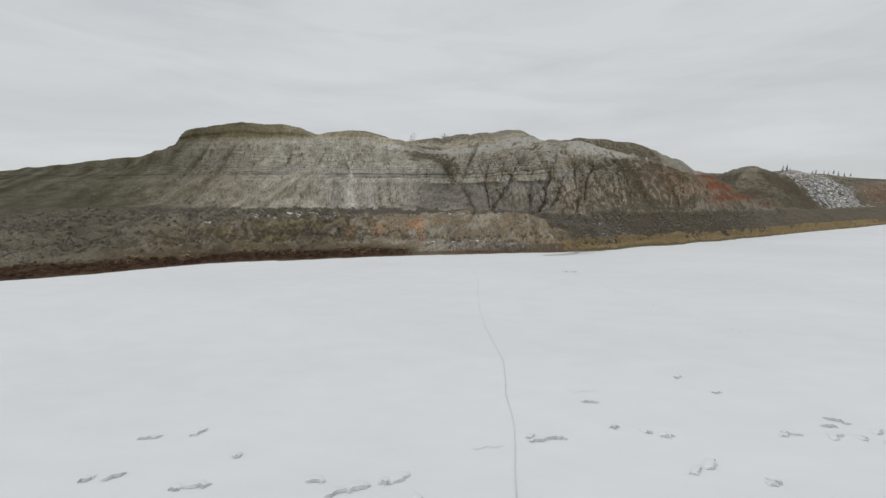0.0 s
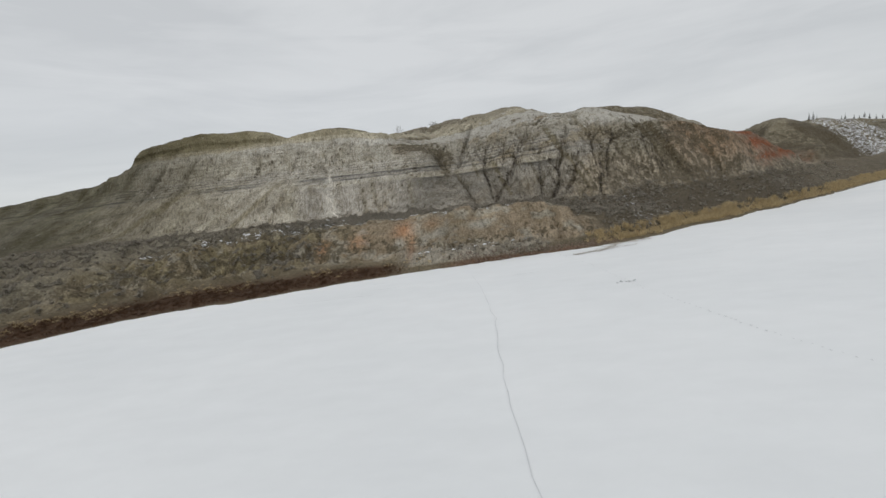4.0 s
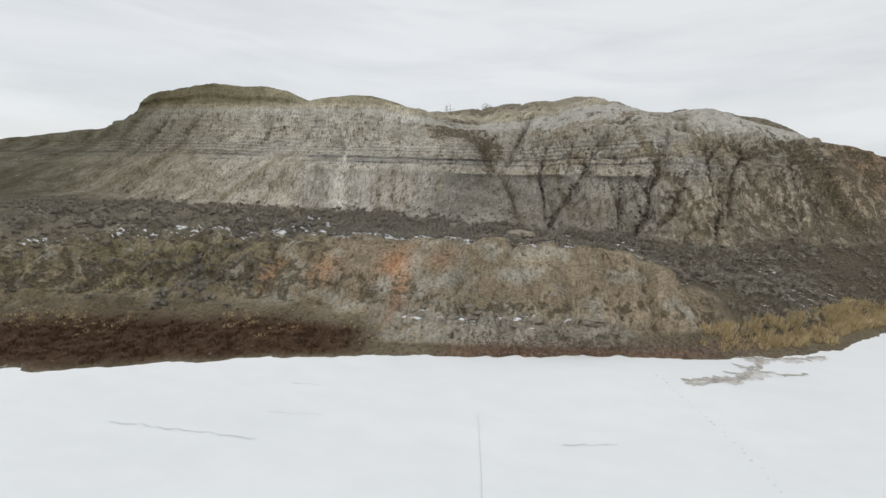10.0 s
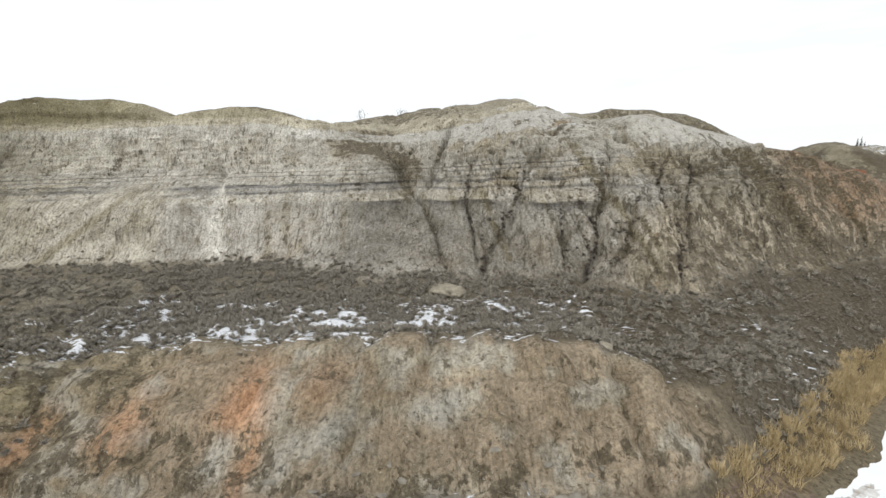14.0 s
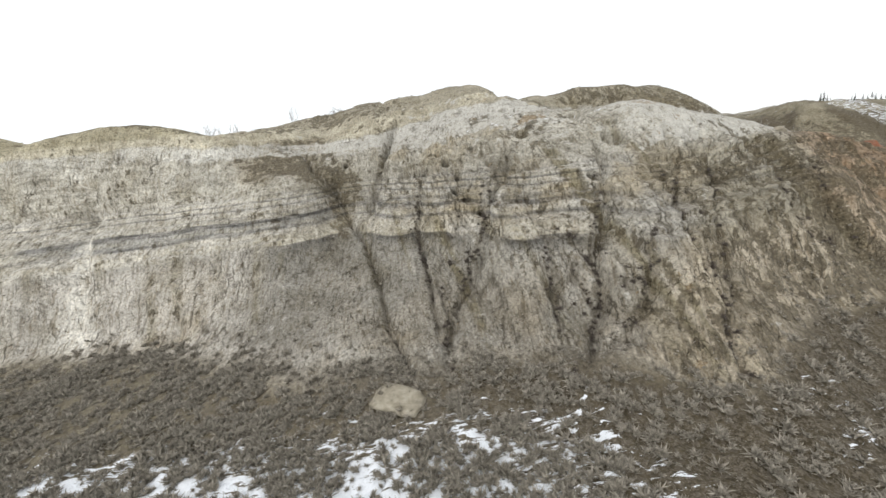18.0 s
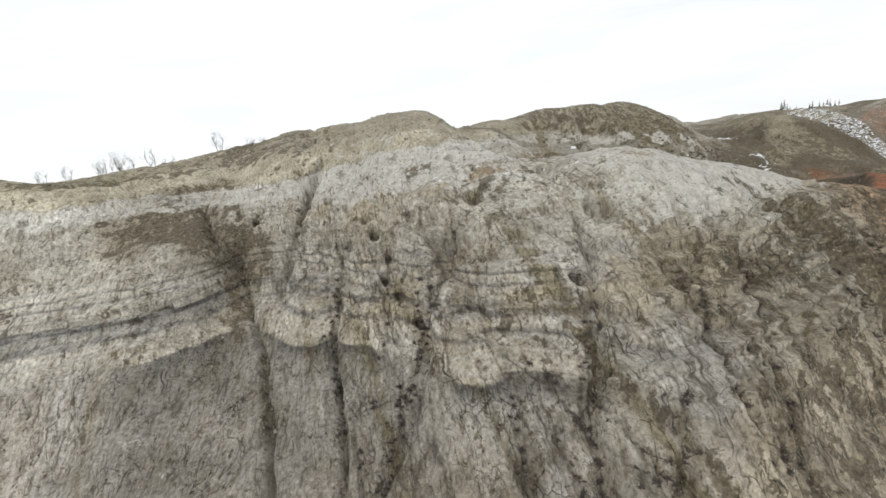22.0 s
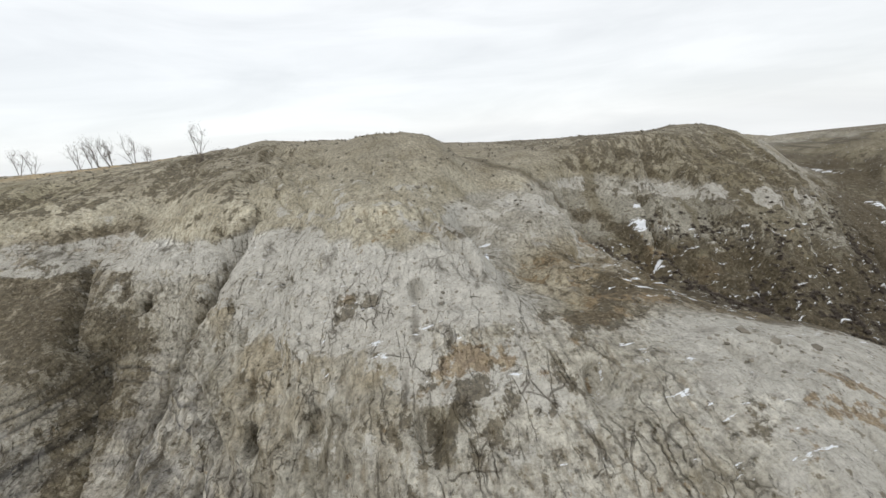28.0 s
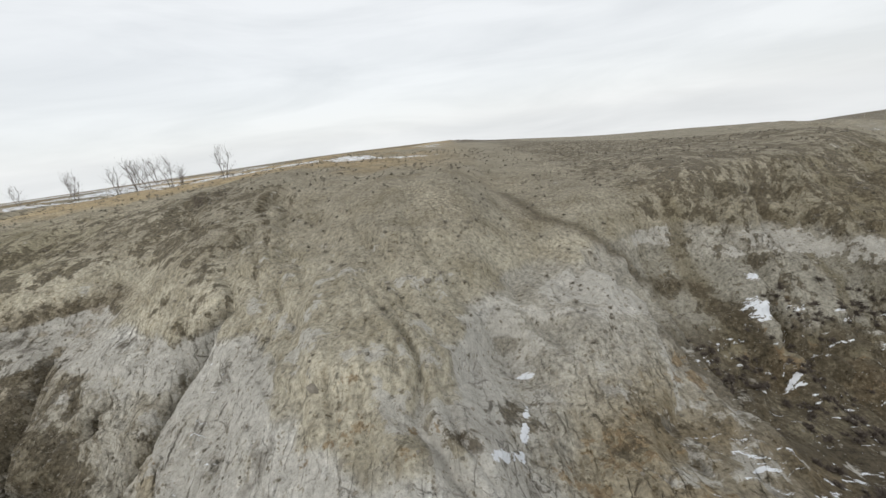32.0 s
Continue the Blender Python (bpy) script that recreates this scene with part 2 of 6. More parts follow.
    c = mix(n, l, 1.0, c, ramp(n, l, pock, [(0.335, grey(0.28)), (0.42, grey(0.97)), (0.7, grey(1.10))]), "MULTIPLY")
    # runnels: thin crooked lines down the fall of the slope
    lean = n.new("ShaderNodeVectorMath")
    lean.operation = "MULTIPLY_ADD"
    lean.inputs[1].default_value = (1.1, 1.1, 0.5)
    l.new(jitter.outputs["Color"], lean.inputs[0])
    l.new(pos, lean.inputs[2])
    height = None
    for scale, wide, deep in ((0.3, 0.009, 0.85), (0.75, 0.012, 0.6)):
        away = n.new("ShaderNodeMath")
        away.operation = "SUBTRACT"
        away.inputs[1].default_value = 0.5
        l.new(tex_noise(n, l, lean.outputs[0], scale, 0.6, 0.4, (1.5, 0.25, 0.04)), away.inputs[0])
        size = n.new("ShaderNodeMath")
        size.operation = "ABSOLUTE"
        l.new(away.outputs[0], size.inputs[0])
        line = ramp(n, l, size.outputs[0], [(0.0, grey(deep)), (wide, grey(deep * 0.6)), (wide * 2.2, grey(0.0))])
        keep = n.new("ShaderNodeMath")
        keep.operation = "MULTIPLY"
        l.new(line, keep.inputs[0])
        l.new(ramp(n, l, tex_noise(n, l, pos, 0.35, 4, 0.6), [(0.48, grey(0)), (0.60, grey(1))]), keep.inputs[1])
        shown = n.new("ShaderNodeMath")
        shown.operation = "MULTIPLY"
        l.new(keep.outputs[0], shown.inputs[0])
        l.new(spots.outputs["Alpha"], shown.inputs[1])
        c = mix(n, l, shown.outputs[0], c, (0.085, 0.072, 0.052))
        height = mix(n, l, shown.outputs[0], height if height else (1.0, 1.0, 1.0), (0.0, 0.0, 0.0))
    # drying cracks
    vor = n.new("ShaderNodeTexVoronoi")
    vor.feature = "DISTANCE_TO_EDGE"
    vor.inputs["Scale"].default_value = 0.8
    mp = n.new("ShaderNodeMapping")
    mp.inputs["Scale"].default_value = (1.5, 0.7, 0.7)
    l.new(warp.outputs[0], mp.inputs["Vector"])
    l.new(mp.outputs[0], vor.inputs["Vector"])
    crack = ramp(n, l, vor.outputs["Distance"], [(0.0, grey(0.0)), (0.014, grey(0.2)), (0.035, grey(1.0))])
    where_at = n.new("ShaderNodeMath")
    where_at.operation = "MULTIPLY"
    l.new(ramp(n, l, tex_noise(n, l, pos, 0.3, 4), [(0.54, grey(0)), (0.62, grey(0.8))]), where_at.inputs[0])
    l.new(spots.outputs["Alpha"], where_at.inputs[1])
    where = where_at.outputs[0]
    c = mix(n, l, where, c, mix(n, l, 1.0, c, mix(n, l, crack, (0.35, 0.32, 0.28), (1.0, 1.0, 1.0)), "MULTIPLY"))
    # fine upright joints that split the clay into narrow columns
    lean2 = n.new("ShaderNodeVectorMath")
    lean2.operation = "MULTIPLY_ADD"
    lean2.inputs[1].default_value = (0.45, 0.45, 0.5)
    l.new(jitter.outputs["Color"], lean2.inputs[0])
    l.new(pos, lean2.inputs[2])
    for scale, stretch, low_edge, high_edge, wide in ((0.55, (1.6, 0.4, 0.13), 0.47, 0.57, 0.008), (0.5, (0.5, 0.4, 1.3), 0.53, 0.6, 0.008)):
        vj = n.new("ShaderNodeTexVoronoi")
        vj.feature = "DISTANCE_TO_EDGE"
        vj.inputs["Scale"].default_value = scale
        mj = n.new("ShaderNodeMapping")
        mj.inputs["Scale"].default_value = stretch
        l.new(lean2.outputs[0], mj.inputs["Vector"])
        l.new(mj.outputs[0], vj.inputs["Vector"])
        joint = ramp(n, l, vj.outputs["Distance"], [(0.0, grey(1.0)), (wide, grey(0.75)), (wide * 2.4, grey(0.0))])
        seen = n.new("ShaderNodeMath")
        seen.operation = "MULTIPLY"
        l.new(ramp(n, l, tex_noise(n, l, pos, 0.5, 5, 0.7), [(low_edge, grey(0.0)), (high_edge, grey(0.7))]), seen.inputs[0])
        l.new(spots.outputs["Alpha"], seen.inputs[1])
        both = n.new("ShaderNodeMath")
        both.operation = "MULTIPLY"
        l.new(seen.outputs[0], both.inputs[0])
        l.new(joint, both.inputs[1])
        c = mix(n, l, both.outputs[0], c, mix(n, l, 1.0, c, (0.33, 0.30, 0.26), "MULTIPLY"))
        height = mix(n, l, both.outputs[0], height, (0.0, 0.0, 0.0))
    # scattered dark tufts and pale crumbs
    dots = tex_noise(n, l, pos, 2.7, 6, 0.62)
    c = mix(n, l, 1.0, c, ramp(n, l, dots, [(0.60, grey(1.0)), (0.63, (0.66, 0.63, 0.57)), (0.68, (0.45, 0.42, 0.37))]), "MULTIPLY")
    crumbs = tex_noise(n, l, warp.outputs[0], 4.5, 4, 0.6)
    c = mix(n, l, ramp(n, l, crumbs, [(0.66, grey(0.0)), (0.69, grey(0.6))]), c, (0.50, 0.475, 0.42))
    # dry tufts and litter where plants hold
    tuft = tex_noise(n, l, pos, 3.4, 5, 0.75)
    clump = n.new("ShaderNodeMath")
    clump.operation = "MULTIPLY"
    l.new(ramp(n, l, tuft, [(0.47, grey(0)), (0.53, grey(1))]), clump.inputs[0])
    l.new(sep.outputs[0], clump.inputs[1])
    c = mix(n, l, clump.outputs[0], c, ramp(n, l, tex_noise(n, l, pos, 7, 4), [(0.3, (0.07, 0.058, 0.045)), (0.6, (0.175, 0.15, 0.115)), (0.8, (0.30, 0.265, 0.205))]))
    # thin snow lying in hollows between the tufts
    sn = n.new("ShaderNodeMath")
    sn.operation = "ADD"
    l.new(tex_noise(n, l, pos, 1.0, 8, 0.68, (0.5, 1.9, 1.0)), sn.inputs[0])
    l.new(sep.outputs[1], sn.inputs[1])
    snow = ramp(n, l, sn.outputs[0], [(0.985, grey(0)), (1.03, grey(1))])
    c = mix(n, l, snow, c, (0.80, 0.82, 0.85))
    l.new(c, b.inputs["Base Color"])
    b1 = n.new("ShaderNodeBump")
    b1.inputs["Strength"].default_value, b1.inputs["Distance"].default_value = 0.95, 0.32
    l.new(tex_noise(n, l, pos, 1.9, 10, 0.62, (1.3, 1.0, 0.7)), b1.inputs["Height"])
    b2 = n.new("ShaderNodeBump")
    b2.inputs["Strength"].default_value, b2.inputs["Distance"].default_value = 0.5, 0.2
    l.new(streak, b2.inputs["Height"])
    l.new(b1.outputs[0], b2.inputs["Normal"])
    b3 = n.new("ShaderNodeBump")
    b3.inputs["Strength"].default_value, b3.inputs["Distance"].default_value = 0.8, 0.2
    l.new(mix(n, l, 1.0, mix(n, l, where, (1.0, 1.0, 1.0), crack), height, "MULTIPLY"), b3.inputs["Height"])
    l.new(b2.outputs[0], b3.inputs["Normal"])
    l.new(b3.outputs[0], b.inputs["Normal"])
    return m


def ice_material():
    m, n, l, b = nodes_of("snow_covered_ice", 0.75)
    pos = n.new("ShaderNodeNewGeometry").outputs["Position"]
    wide = tex_noise(n, l, pos, 0.03, 5, 0.6, (1.0, 1.8, 1.0))
    drift = tex_noise(n, l, pos, 0.35, 6, 0.6, (0.7, 1.6, 1.0))
    c = ramp(n, l, wide, [(0.3, (0.82, 0.84, 0.85)), (0.6, (0.875, 0.89, 0.897))])
    c = mix(n, l, 0.5, c, ramp(n, l, drift, [(0.3, grey(0.95)), (0.7, grey(1.03))]), "MULTIPLY")
    l.new(c, b.inputs["Base Color"])
    bp = n.new("ShaderNodeBump")
    bp.inputs["Strength"].default_value, bp.inputs["Distance"].default_value = 0.25, 0.12
    l.new(drift, bp.inputs["Height"])
    l.new(bp.outputs[0], b.inputs["Normal"])
    return m


MAT_EARTH = earth_material()
MAT_ICE = ice_material()
MAT_SAGE = simple("sagebrush_twigs", [(0.3, (0.255, 0.23, 0.185)), (0.7, (0.52, 0.475, 0.40))], 2.5, 0.95, 0.0, 0.7)
MAT_STRAW = simple("dry_reed_straw", [(0.3, (0.44, 0.33, 0.17)), (0.7, (0.74, 0.60, 0.36))], 1.5, 0.9, 0.0, 0.6)
MAT_RUST = simple("rust_brown_sedge", [(0.3, (0.05, 0.026, 0.015)), (0.7, (0.13, 0.07, 0.035))], 1.5, 0.95, 0.0, 0.6)
MAT_BARK = simple("bare_bark", [(0.3, (0.07, 0.058, 0.048)), (0.7, (0.16, 0.135, 0.115))], 6, 0.95, 0.0)
MAT_CONIFER = simple("dark_needles", [(0.3, (0.012, 0.018, 0.012)), (0.7, (0.035, 0.045, 0.028))], 1.0, 0.95, 0.0, 0.5)

# ---- the land: contour lines of the plan, from the shore to the plateau ----
XK = [-3100, -600, -230, -150, -115, -90, -60, -45, -30, -18, -10, -3, 4, 11, 18, 25, 32, 40, 48, 56, 65, 75, 86, 98, 130, 170, 240, 600, 3100]
SHORE = [-300, -120, -40, -14, 0, 10, 28, 41, 46.5, 51, 53, 54.8, 56.2, 57.8, 59, 60.5, 63, 68, 73, 76, 82, 87, 94, 101, 122, 146, 188, 300, 800]
FLAT_WIDTH = [9, 9, 9, 9, 9, 9, 9, 9, 7.5, 5, 3, 1.6, 1, 1, 1, 2.5, 3.5, 4, 4, 3.5, 3.5, 3, 3, 3, 3, 3, 4, 5, 6]
LINES = [
    # y along the line at the knots above, then z along it
    ("under", [y - 6 for y in SHORE],
     -1.5),
    ("shore", SHORE,
     -0.02),
    ("flat", [y + w for y, w in zip(SHORE, FLAT_WIDTH)],
     0.8),
    ("foot", [-275, -95, -14, 12, 25, 34, 50, 58, 62, 60.5, 60, 59.5, 59.2, 59.8, 61, 64.5, 68, 73, 78.5, 81, 87, 91, 97, 104.5, 127, 151, 193, 306, 810],
     2.2),
    ("brow", [-255, -75, 12, 38, 48, 55, 63.5, 67.5, 71.5, 73, 72.5, 72, 71.5, 70.5, 69.5, 68.5, 71, 77, 82, 84, 89, 92, 99.5, 107, 131, 154, 197, 312, 815],
     [5, 5, 6, 6, 6, 6, 6, 6.8, 7.2, 7.9, 8.1, 8.3, 8.5, 8.8, 7.8, 4.8, 4.6, 4.2, 4.2, 4.4, 4.6, 4.8, 4.8, 5, 5, 5, 5, 5, 5]),
    ("bench", [-225, -45, 42, 66, 75, 80, 87, 89, 86, 83, 80.5, 78.5, 77.5, 77, 77, 76, 77, 81, 86, 87.5, 91.5, 94, 101.5, 110, 136, 158, 202, 320, 825],
     [6, 6, 7, 7, 7, 7, 7, 7, 7.1, 6.6, 6.4, 6.2, 6.1, 6, 6, 5.6, 5.6, 5.6, 5.6, 5.8, 6, 6, 6, 6, 6, 6, 6, 6, 5]),
    ("base", [-80, 20, 80, 97, 104, 107.5, 110, 110, 107, 102, 97.5, 94, 92, 91.5, 90, 88.5, 82.5, 86, 90, 91.5, 94, 97, 104, 113, 140, 163, 208, 330, 840],
     [8, 8, 9, 9, 9, 8.5, 8, 8, 7.9, 7.8, 7.7, 7.7, 7.6, 7.8, 7.9, 7.8, 7.2, 8, 8.5, 8.5, 8.5, 8.5, 8.5, 8.5, 8, 8, 8, 7, 5]),
    ("grey_seam", [25, 78, 112, 120, 119, 118, 117, 117.5, 117.5, 117.3, 117.4, 122.5, 116, 109.8, 101.5, 97.3, 91, 93.5, 96.5, 98, 100.5, 102.5, 110, 118, 146, 170, 215, 350, 860],
     [15, 15, 15, 17, 18, 18, 18, 18, 18, 18, 18, 18.5, 18, 18, 18, 18, 18, 18, 18, 18, 18, 17.5, 16.5, 14, 13, 14, 14, 14, 5]),
    ("upper_face", [45, 98, 130, 138, 130, 127, 130, 130, 128.5, 129, 129, 136, 131, 121.5, 112.5, 105.5, 103, 101, 104, 106.5, 107, 107, 114.5, 122, 152, 178, 222, 370, 880],
     [20, 20, 21, 24, 26, 26, 26, 26, 26, 26, 26.5, 26.5, 26, 26, 26, 26, 26, 26, 26, 25.5, 24, 20.5, 19.5, 17, 13, 20, 22, 20, 5]),
    ("rim", [55, 108, 142, 146, 136, 133.5, 135, 135.5, 136, 143, 148, 144.5, 139.5, 134, 124, 119, 114.5, 112.5, 114, 112, 112, 111, 119, 127, 158, 187, 230, 385, 895],
     [22, 22, 23, 30, 34, 35, 35, 35, 34, 33, 33, 33.5, 33, 32.5, 32.5, 32.3, 31.6, 32, 30.5, 27.5, 24.5, 21, 21.5, 20, 14.5, 25, 26, 24, 5]),
    ("crest", [65, 118, 152, 153, 141, 140.5, 141, 142, 141.5, 152, 158, 153, 147, 143, 134, 128, 123, 128, 132, 135, 128, 126, 133, 142, 167, 205, 242, 400, 910],
     [24, 24, 24, 31.5, 40.6, 43.2, 39.6, 40, 38, 37.5, 38, 38, 37.5, 37, 37, 36, 33.4, 31.3, 26.5, 24, 20, 16, 15, 13, 17, 31, 30, 22, 5]),
    ("back", [85, 140, 176, 172, 155, 155, 155, 157, 157, 164, 168, 165, 157, 151, 144, 140, 139, 141, 147, 150, 153, 155, 160, 166, 190, 235, 262, 430, 940],
     [26, 26, 25, 31.5, 40.5, 42.5, 38.5, 39, 37.5, 40, 42, 42, 40.5, 40, 38.9, 38.2, 36.4, 34.5, 32, 34.5, 36, 37, 35, 31, 24, 33.5, 30, 20, 5]),
    ("upland", [120, 170, 210, 202, 182, 180, 180, 180, 182, 184, 185, 180, 174, 169, 164, 161, 160, 160, 162, 164, 167, 172, 182, 192, 218, 272, 292, 480, 980],
     [28, 28, 26, 32, 40, 41.5, 40.6, 41, 41.8, 42.8, 43.6, 44.3, 44, 43.5, 43, 42.5, 42, 39.8, 39.6, 40.5, 40.2, 41, 41, 40, 37, 35, 27, 18, 4]),
    ("field", [240, 250, 255, 255, 255, 255, 255, 255, 255, 255, 255, 255, 255, 255, 255, 255, 255, 255, 255, 255, 255, 255, 255, 255, 260, 330, 350, 600, 1050],
     [20, 26, 28, 34, 40, 41.4, 42, 42.4, 43.3, 43.6, 43.6, 43.5, 43, 42.5, 42, 41.5, 41, 40.5, 40, 39.5, 39, 38.5, 37, 36, 35, 33, 24, 12, -4]),
    ("far_field", [900, 900, 900, 900, 900, 900, 900, 900, 900, 900, 900, 900, 900, 900, 900, 900, 900, 900, 900, 900, 900, 900, 900, 900, 900, 900, 900, 1100, 1400],
     [-60, 16, 21, 22, 22, 22, 23, 23, 23, 23, 23, 23, 22, 22, 22, 21, 21, 20, 20, 20, 19, 19, 18, 18, 16, 6, -8, -40, -40]),
    ("horizon", [2650, 2650, 2650, 2650, 2650, 2650, 2650, 2650, 2650, 2650, 2650, 2650, 2650, 2650, 2650, 2650, 2650, 2650, 2650, 2650, 2650, 2650, 2650, 2650, 2650, 2650, 2650, 2650, 2650],
     [-150, -18, -18, -18, -18, -18, -18, -18, -18, -18, -18, -18, -18, -18, -22, -22, -22, -22, -22, -22, -26, -26, -26, -26, -60, -80, -110, -150, -200]),
]
STEPS = [4, 10, 10, 40, 20, 32, 50, 66, 64, 56, 64, 50, 28, 14, 8]


def columns():
    xs = [-3100, -2000, -1300, -900, -600, -480, -400, -340, -300, -270, -250]
    xs += list(np.arange(-230, -110, 1.6)) + list(np.arange(-110, -52, 0.7)) + list(np.arange(-52, 0, 0.4)) + list(np.arange(0, 8, 0.24)) + list(np.arange(8, 46, 0.18)) + list(np.arange(46, 50, 0.24)) + list(np.arange(50, 78, 0.4))
    xs += list(np.arange(78, 135, 0.8)) + list(np.arange(135, 240, 1.8)) + [245, 260, 290, 330, 380, 450, 600, 900, 1300, 2000, 3100]
    return np.array(xs, float)


COLS = columns()


def land():
    """The grid of the land: for each column a profile through the contour lines."""
    ys = np.array([hermite(XK, ln[1], COLS) for ln in LINES])
    zs = np.array([hermite(XK, ln[2], COLS) if isinstance(ln[2], list) else np.full(len(COLS), ln[2]) for ln in LINES])
    ts = np.concatenate([[0.0]] + [k + np.arange(1, s + 1) / s for k, s in enumerate(STEPS)])
    knots = np.arange(len(LINES), dtype=float)
    Y = np.array([hermite(knots, ys[:, j], ts) for j in range(len(COLS))]).T
    Z = np.array([hermite(knots, zs[:, j], ts) for j in range(len(COLS))]).T
    X = np.broadcast_to(COLS, Y.shape).copy()
    V = np.broadcast_to(ts[:, None], Y.shape).copy()
    return X, Y, Z, V


def normals_of(X, Y, Z):
    P = np.stack([X, Y, Z], -1)
    du, dv = np.gradient(P, axis=1), np.gradient(P, axis=0)
    N = np.cross(du, dv)
    return N / (np.linalg.norm(N, axis=-1, keepdims=True) + 1e-9)


# gullies cut into the face: (x, z) along each from the foot up, half width, depth
GULLIES = [
    (((6, 7.7), (4, 9.9), (2.5, 13.4), (0.5, 16.7), (-2.4, 19.6), (-3.7, 22.4), (-5, 26.4), (-9.5, 29.6), (-13, 33)), 0.55, 1.7),
    (((9.4, 7.8), (11, 10.4), (13.3, 12.8), (14.8, 15.5), (16.3, 18), (17.3, 20.4), (18.7, 23), (22, 26.9), (23, 29.5)), 0.6, 2.0),
    (((19.9, 7.3), (22.8, 8), (25.3, 10.5), (25.9, 14), (26.3, 17), (28, 20.5), (29.5, 23), (33.2, 28.6)), 0.65, 2.0),
    (((23.5, 8), (26.8, 9.3), (28.5, 13), (29.5, 15.5), (30.5, 18.5)), 0.7, 1.5),
    (((32.8, 6.9), (34, 11.1), (34.1, 17.6), (34.4, 20.4), (36.2, 22.3), (38.4, 24.3), (39.8, 27.8), (38.5, 30)), 0.45, 1.1),
    (((36, 11), (38, 18), (41.1, 21.6), (44, 25)), 0.45, 0.9),
    (((52.8, 10.8), (48.8, 15.8), (48.5, 19.5), (50.5, 22.4), (52, 25)), 0.45, 1.0),
    (((60, 9), (56, 14), (55.5, 19), (57, 24)), 0.4, 0.8),
    (((1, 20), (3.2, 25.4), (4.4, 28.3), (5.6, 32), (9, 37)), 1.3, 2.6),
    (((-4, 23), (-6, 27), (-11, 31), (-14, 34)), 1.6, 1.7),
    (((-2, 21.4), (-4.6, 25.6), (-3, 28.5), (-0.6, 30.6), (2, 34)), 0.4, 0.9),
    (((9.5, 9), (9, 14), (8.5, 18), (9.5, 22), (12, 26)), 0.45, 1.2),
    (((13.2, 17), (14.2, 21), (16, 25), (17, 28)), 0.35, 0.9),
    (((21, 8), (21.5, 13), (22, 17)), 0.35, 0.9),
    (((-39.6, 9.9), (-39.5, 14), (-39.4, 18), (-43.8, 23.8), (-47.1, 30.4), (-47.8, 34)), 1.2, 1.1),
    (((-24, 8), (-25, 14), (-27, 20)), 0.6, 0.5),
    (((-98, 10), (-92, 36)), 1.8, 1.8),
    (((-113, 10), (-104, 34)), 2.2, 2.2),
    (((69, 9), (62, 23)), 0.8, 1.2),
    (((-68, 24), (-70, 38)), 0.9, 0.9),
]


def with_branches():
    g = random.Random(5)
    out = []
    for line, wd, dep in GULLIES:
        out.append((line, wd * 0.7, dep * 0.9))
        if dep < 0.85 or line[0][0] < -20:
            continue
        z0, z1 = line[0][1], line[-1][1]
        for k in range(5):
            za = z0 + (z1 - z0) * (0.1 + 0.7 * g.random())
            x0 = float(np.interp(za, [p[1] for p in line], [p[0] for p in line]))
            zb = za + 2.5 + 4 * g.random()
            side = g.choice((-1, 1))
            out.append((((x0, za), (x0 + side * (0.4 + 0.5 * g.random()), (za + zb) / 2), (x0 + side * (1.0 + 1.8 * g.random()), zb)), wd * 0.32, dep * 0.4))
    return out


BRANCHED = with_branches()
# burrows and washed-out pockets: x, y, z, radius, depth
POCKETS = [
    (29.3, 102.3, 23.7, 0.50, 1.6), (14.6, 117.2, 26.8, 0.60, 1.5), (13.8, 118.4, 28.1, 0.45, 1.1), (-2.9, 136.5, 28.2, 0.6, 1.4), (5.7, 133.0, 27.9, 0.9, 1.6),
    (18.7, 119.2, 28.2, 0.5, 0.8), (24.9, 111.5, 29.4, 0.7, 0.8), (34.3, 105.9, 27.5, 1.1, 1.4), (33.0, 110.5, 31.0, 0.7, 1.0), (16.0, 107.5, 21.8, 0.45, 1.2),
    (17.2, 106.4, 20.2, 0.4, 1.0), (14.9, 112.3, 22.8, 0.42, 1.4), (15.6, 112.8, 24.5, 0.32, 1.0), (31.0, 133.6, 34.8, 2.8, 1.7), (27.5, 123.0, 35.5, 1.6, 0.5), (39.0, 113.0, 31.6, 0.5, 0.9),
]


def ridged(v):
    return 1 - np.abs(v)


def gully_lines(X, Z):
    """For each gully the columns near it and how far each point lies from its crooked line."""
    zz = np.arange(-5, 60, 0.1)
    bend = 0.35 * vnoise(zz * 0.3, 7.0, 0.5, 31) + 0.3 * vnoise(zz * 0.8, 3.0, 0.5, 32)
    thick = 0.8 + 0.5 * vnoise(zz * 0.5, 9.0, 0.2, 33)
    for one in BRANCHED:
        line, wd, dep = one
        lx, lz = [p[0] for p in line], [p[1] for p in line]
        m = np.where((COLS > min(lx) - 4 - 3 * wd) & (COLS < max(lx) + 4 + 3 * wd))[0]
        z = Z[:, m]
        own = 0.25 * vnoise(zz * 1.5, lx[0], 0.5, 34)
        xc = np.interp(z, lz, lx) + np.interp(z, zz, bend + own)
        yield m, X[:, m] - xc, wd * np.interp(z, zz, thick), (lz[0], lz[-1], wd, dep)


def scree(X, Z):
    """The broad apron of scree under the western cliff, its runs slanting down to the west."""
    top = 21 + 2.5 * vnoise((X - 1.2 * Z) * 0.16, 0.3, 0.5, 35) + 1.2 * vnoise((X - 1.2 * Z) * 0.5, 0.3, 0.5, 36)
    return smoothstep(-138, -118, X) * (1 - smoothstep(-53, -45, X + 0.25 * (Z - 8))) * (1 - smoothstep(-2.5, 2.0, Z - top))


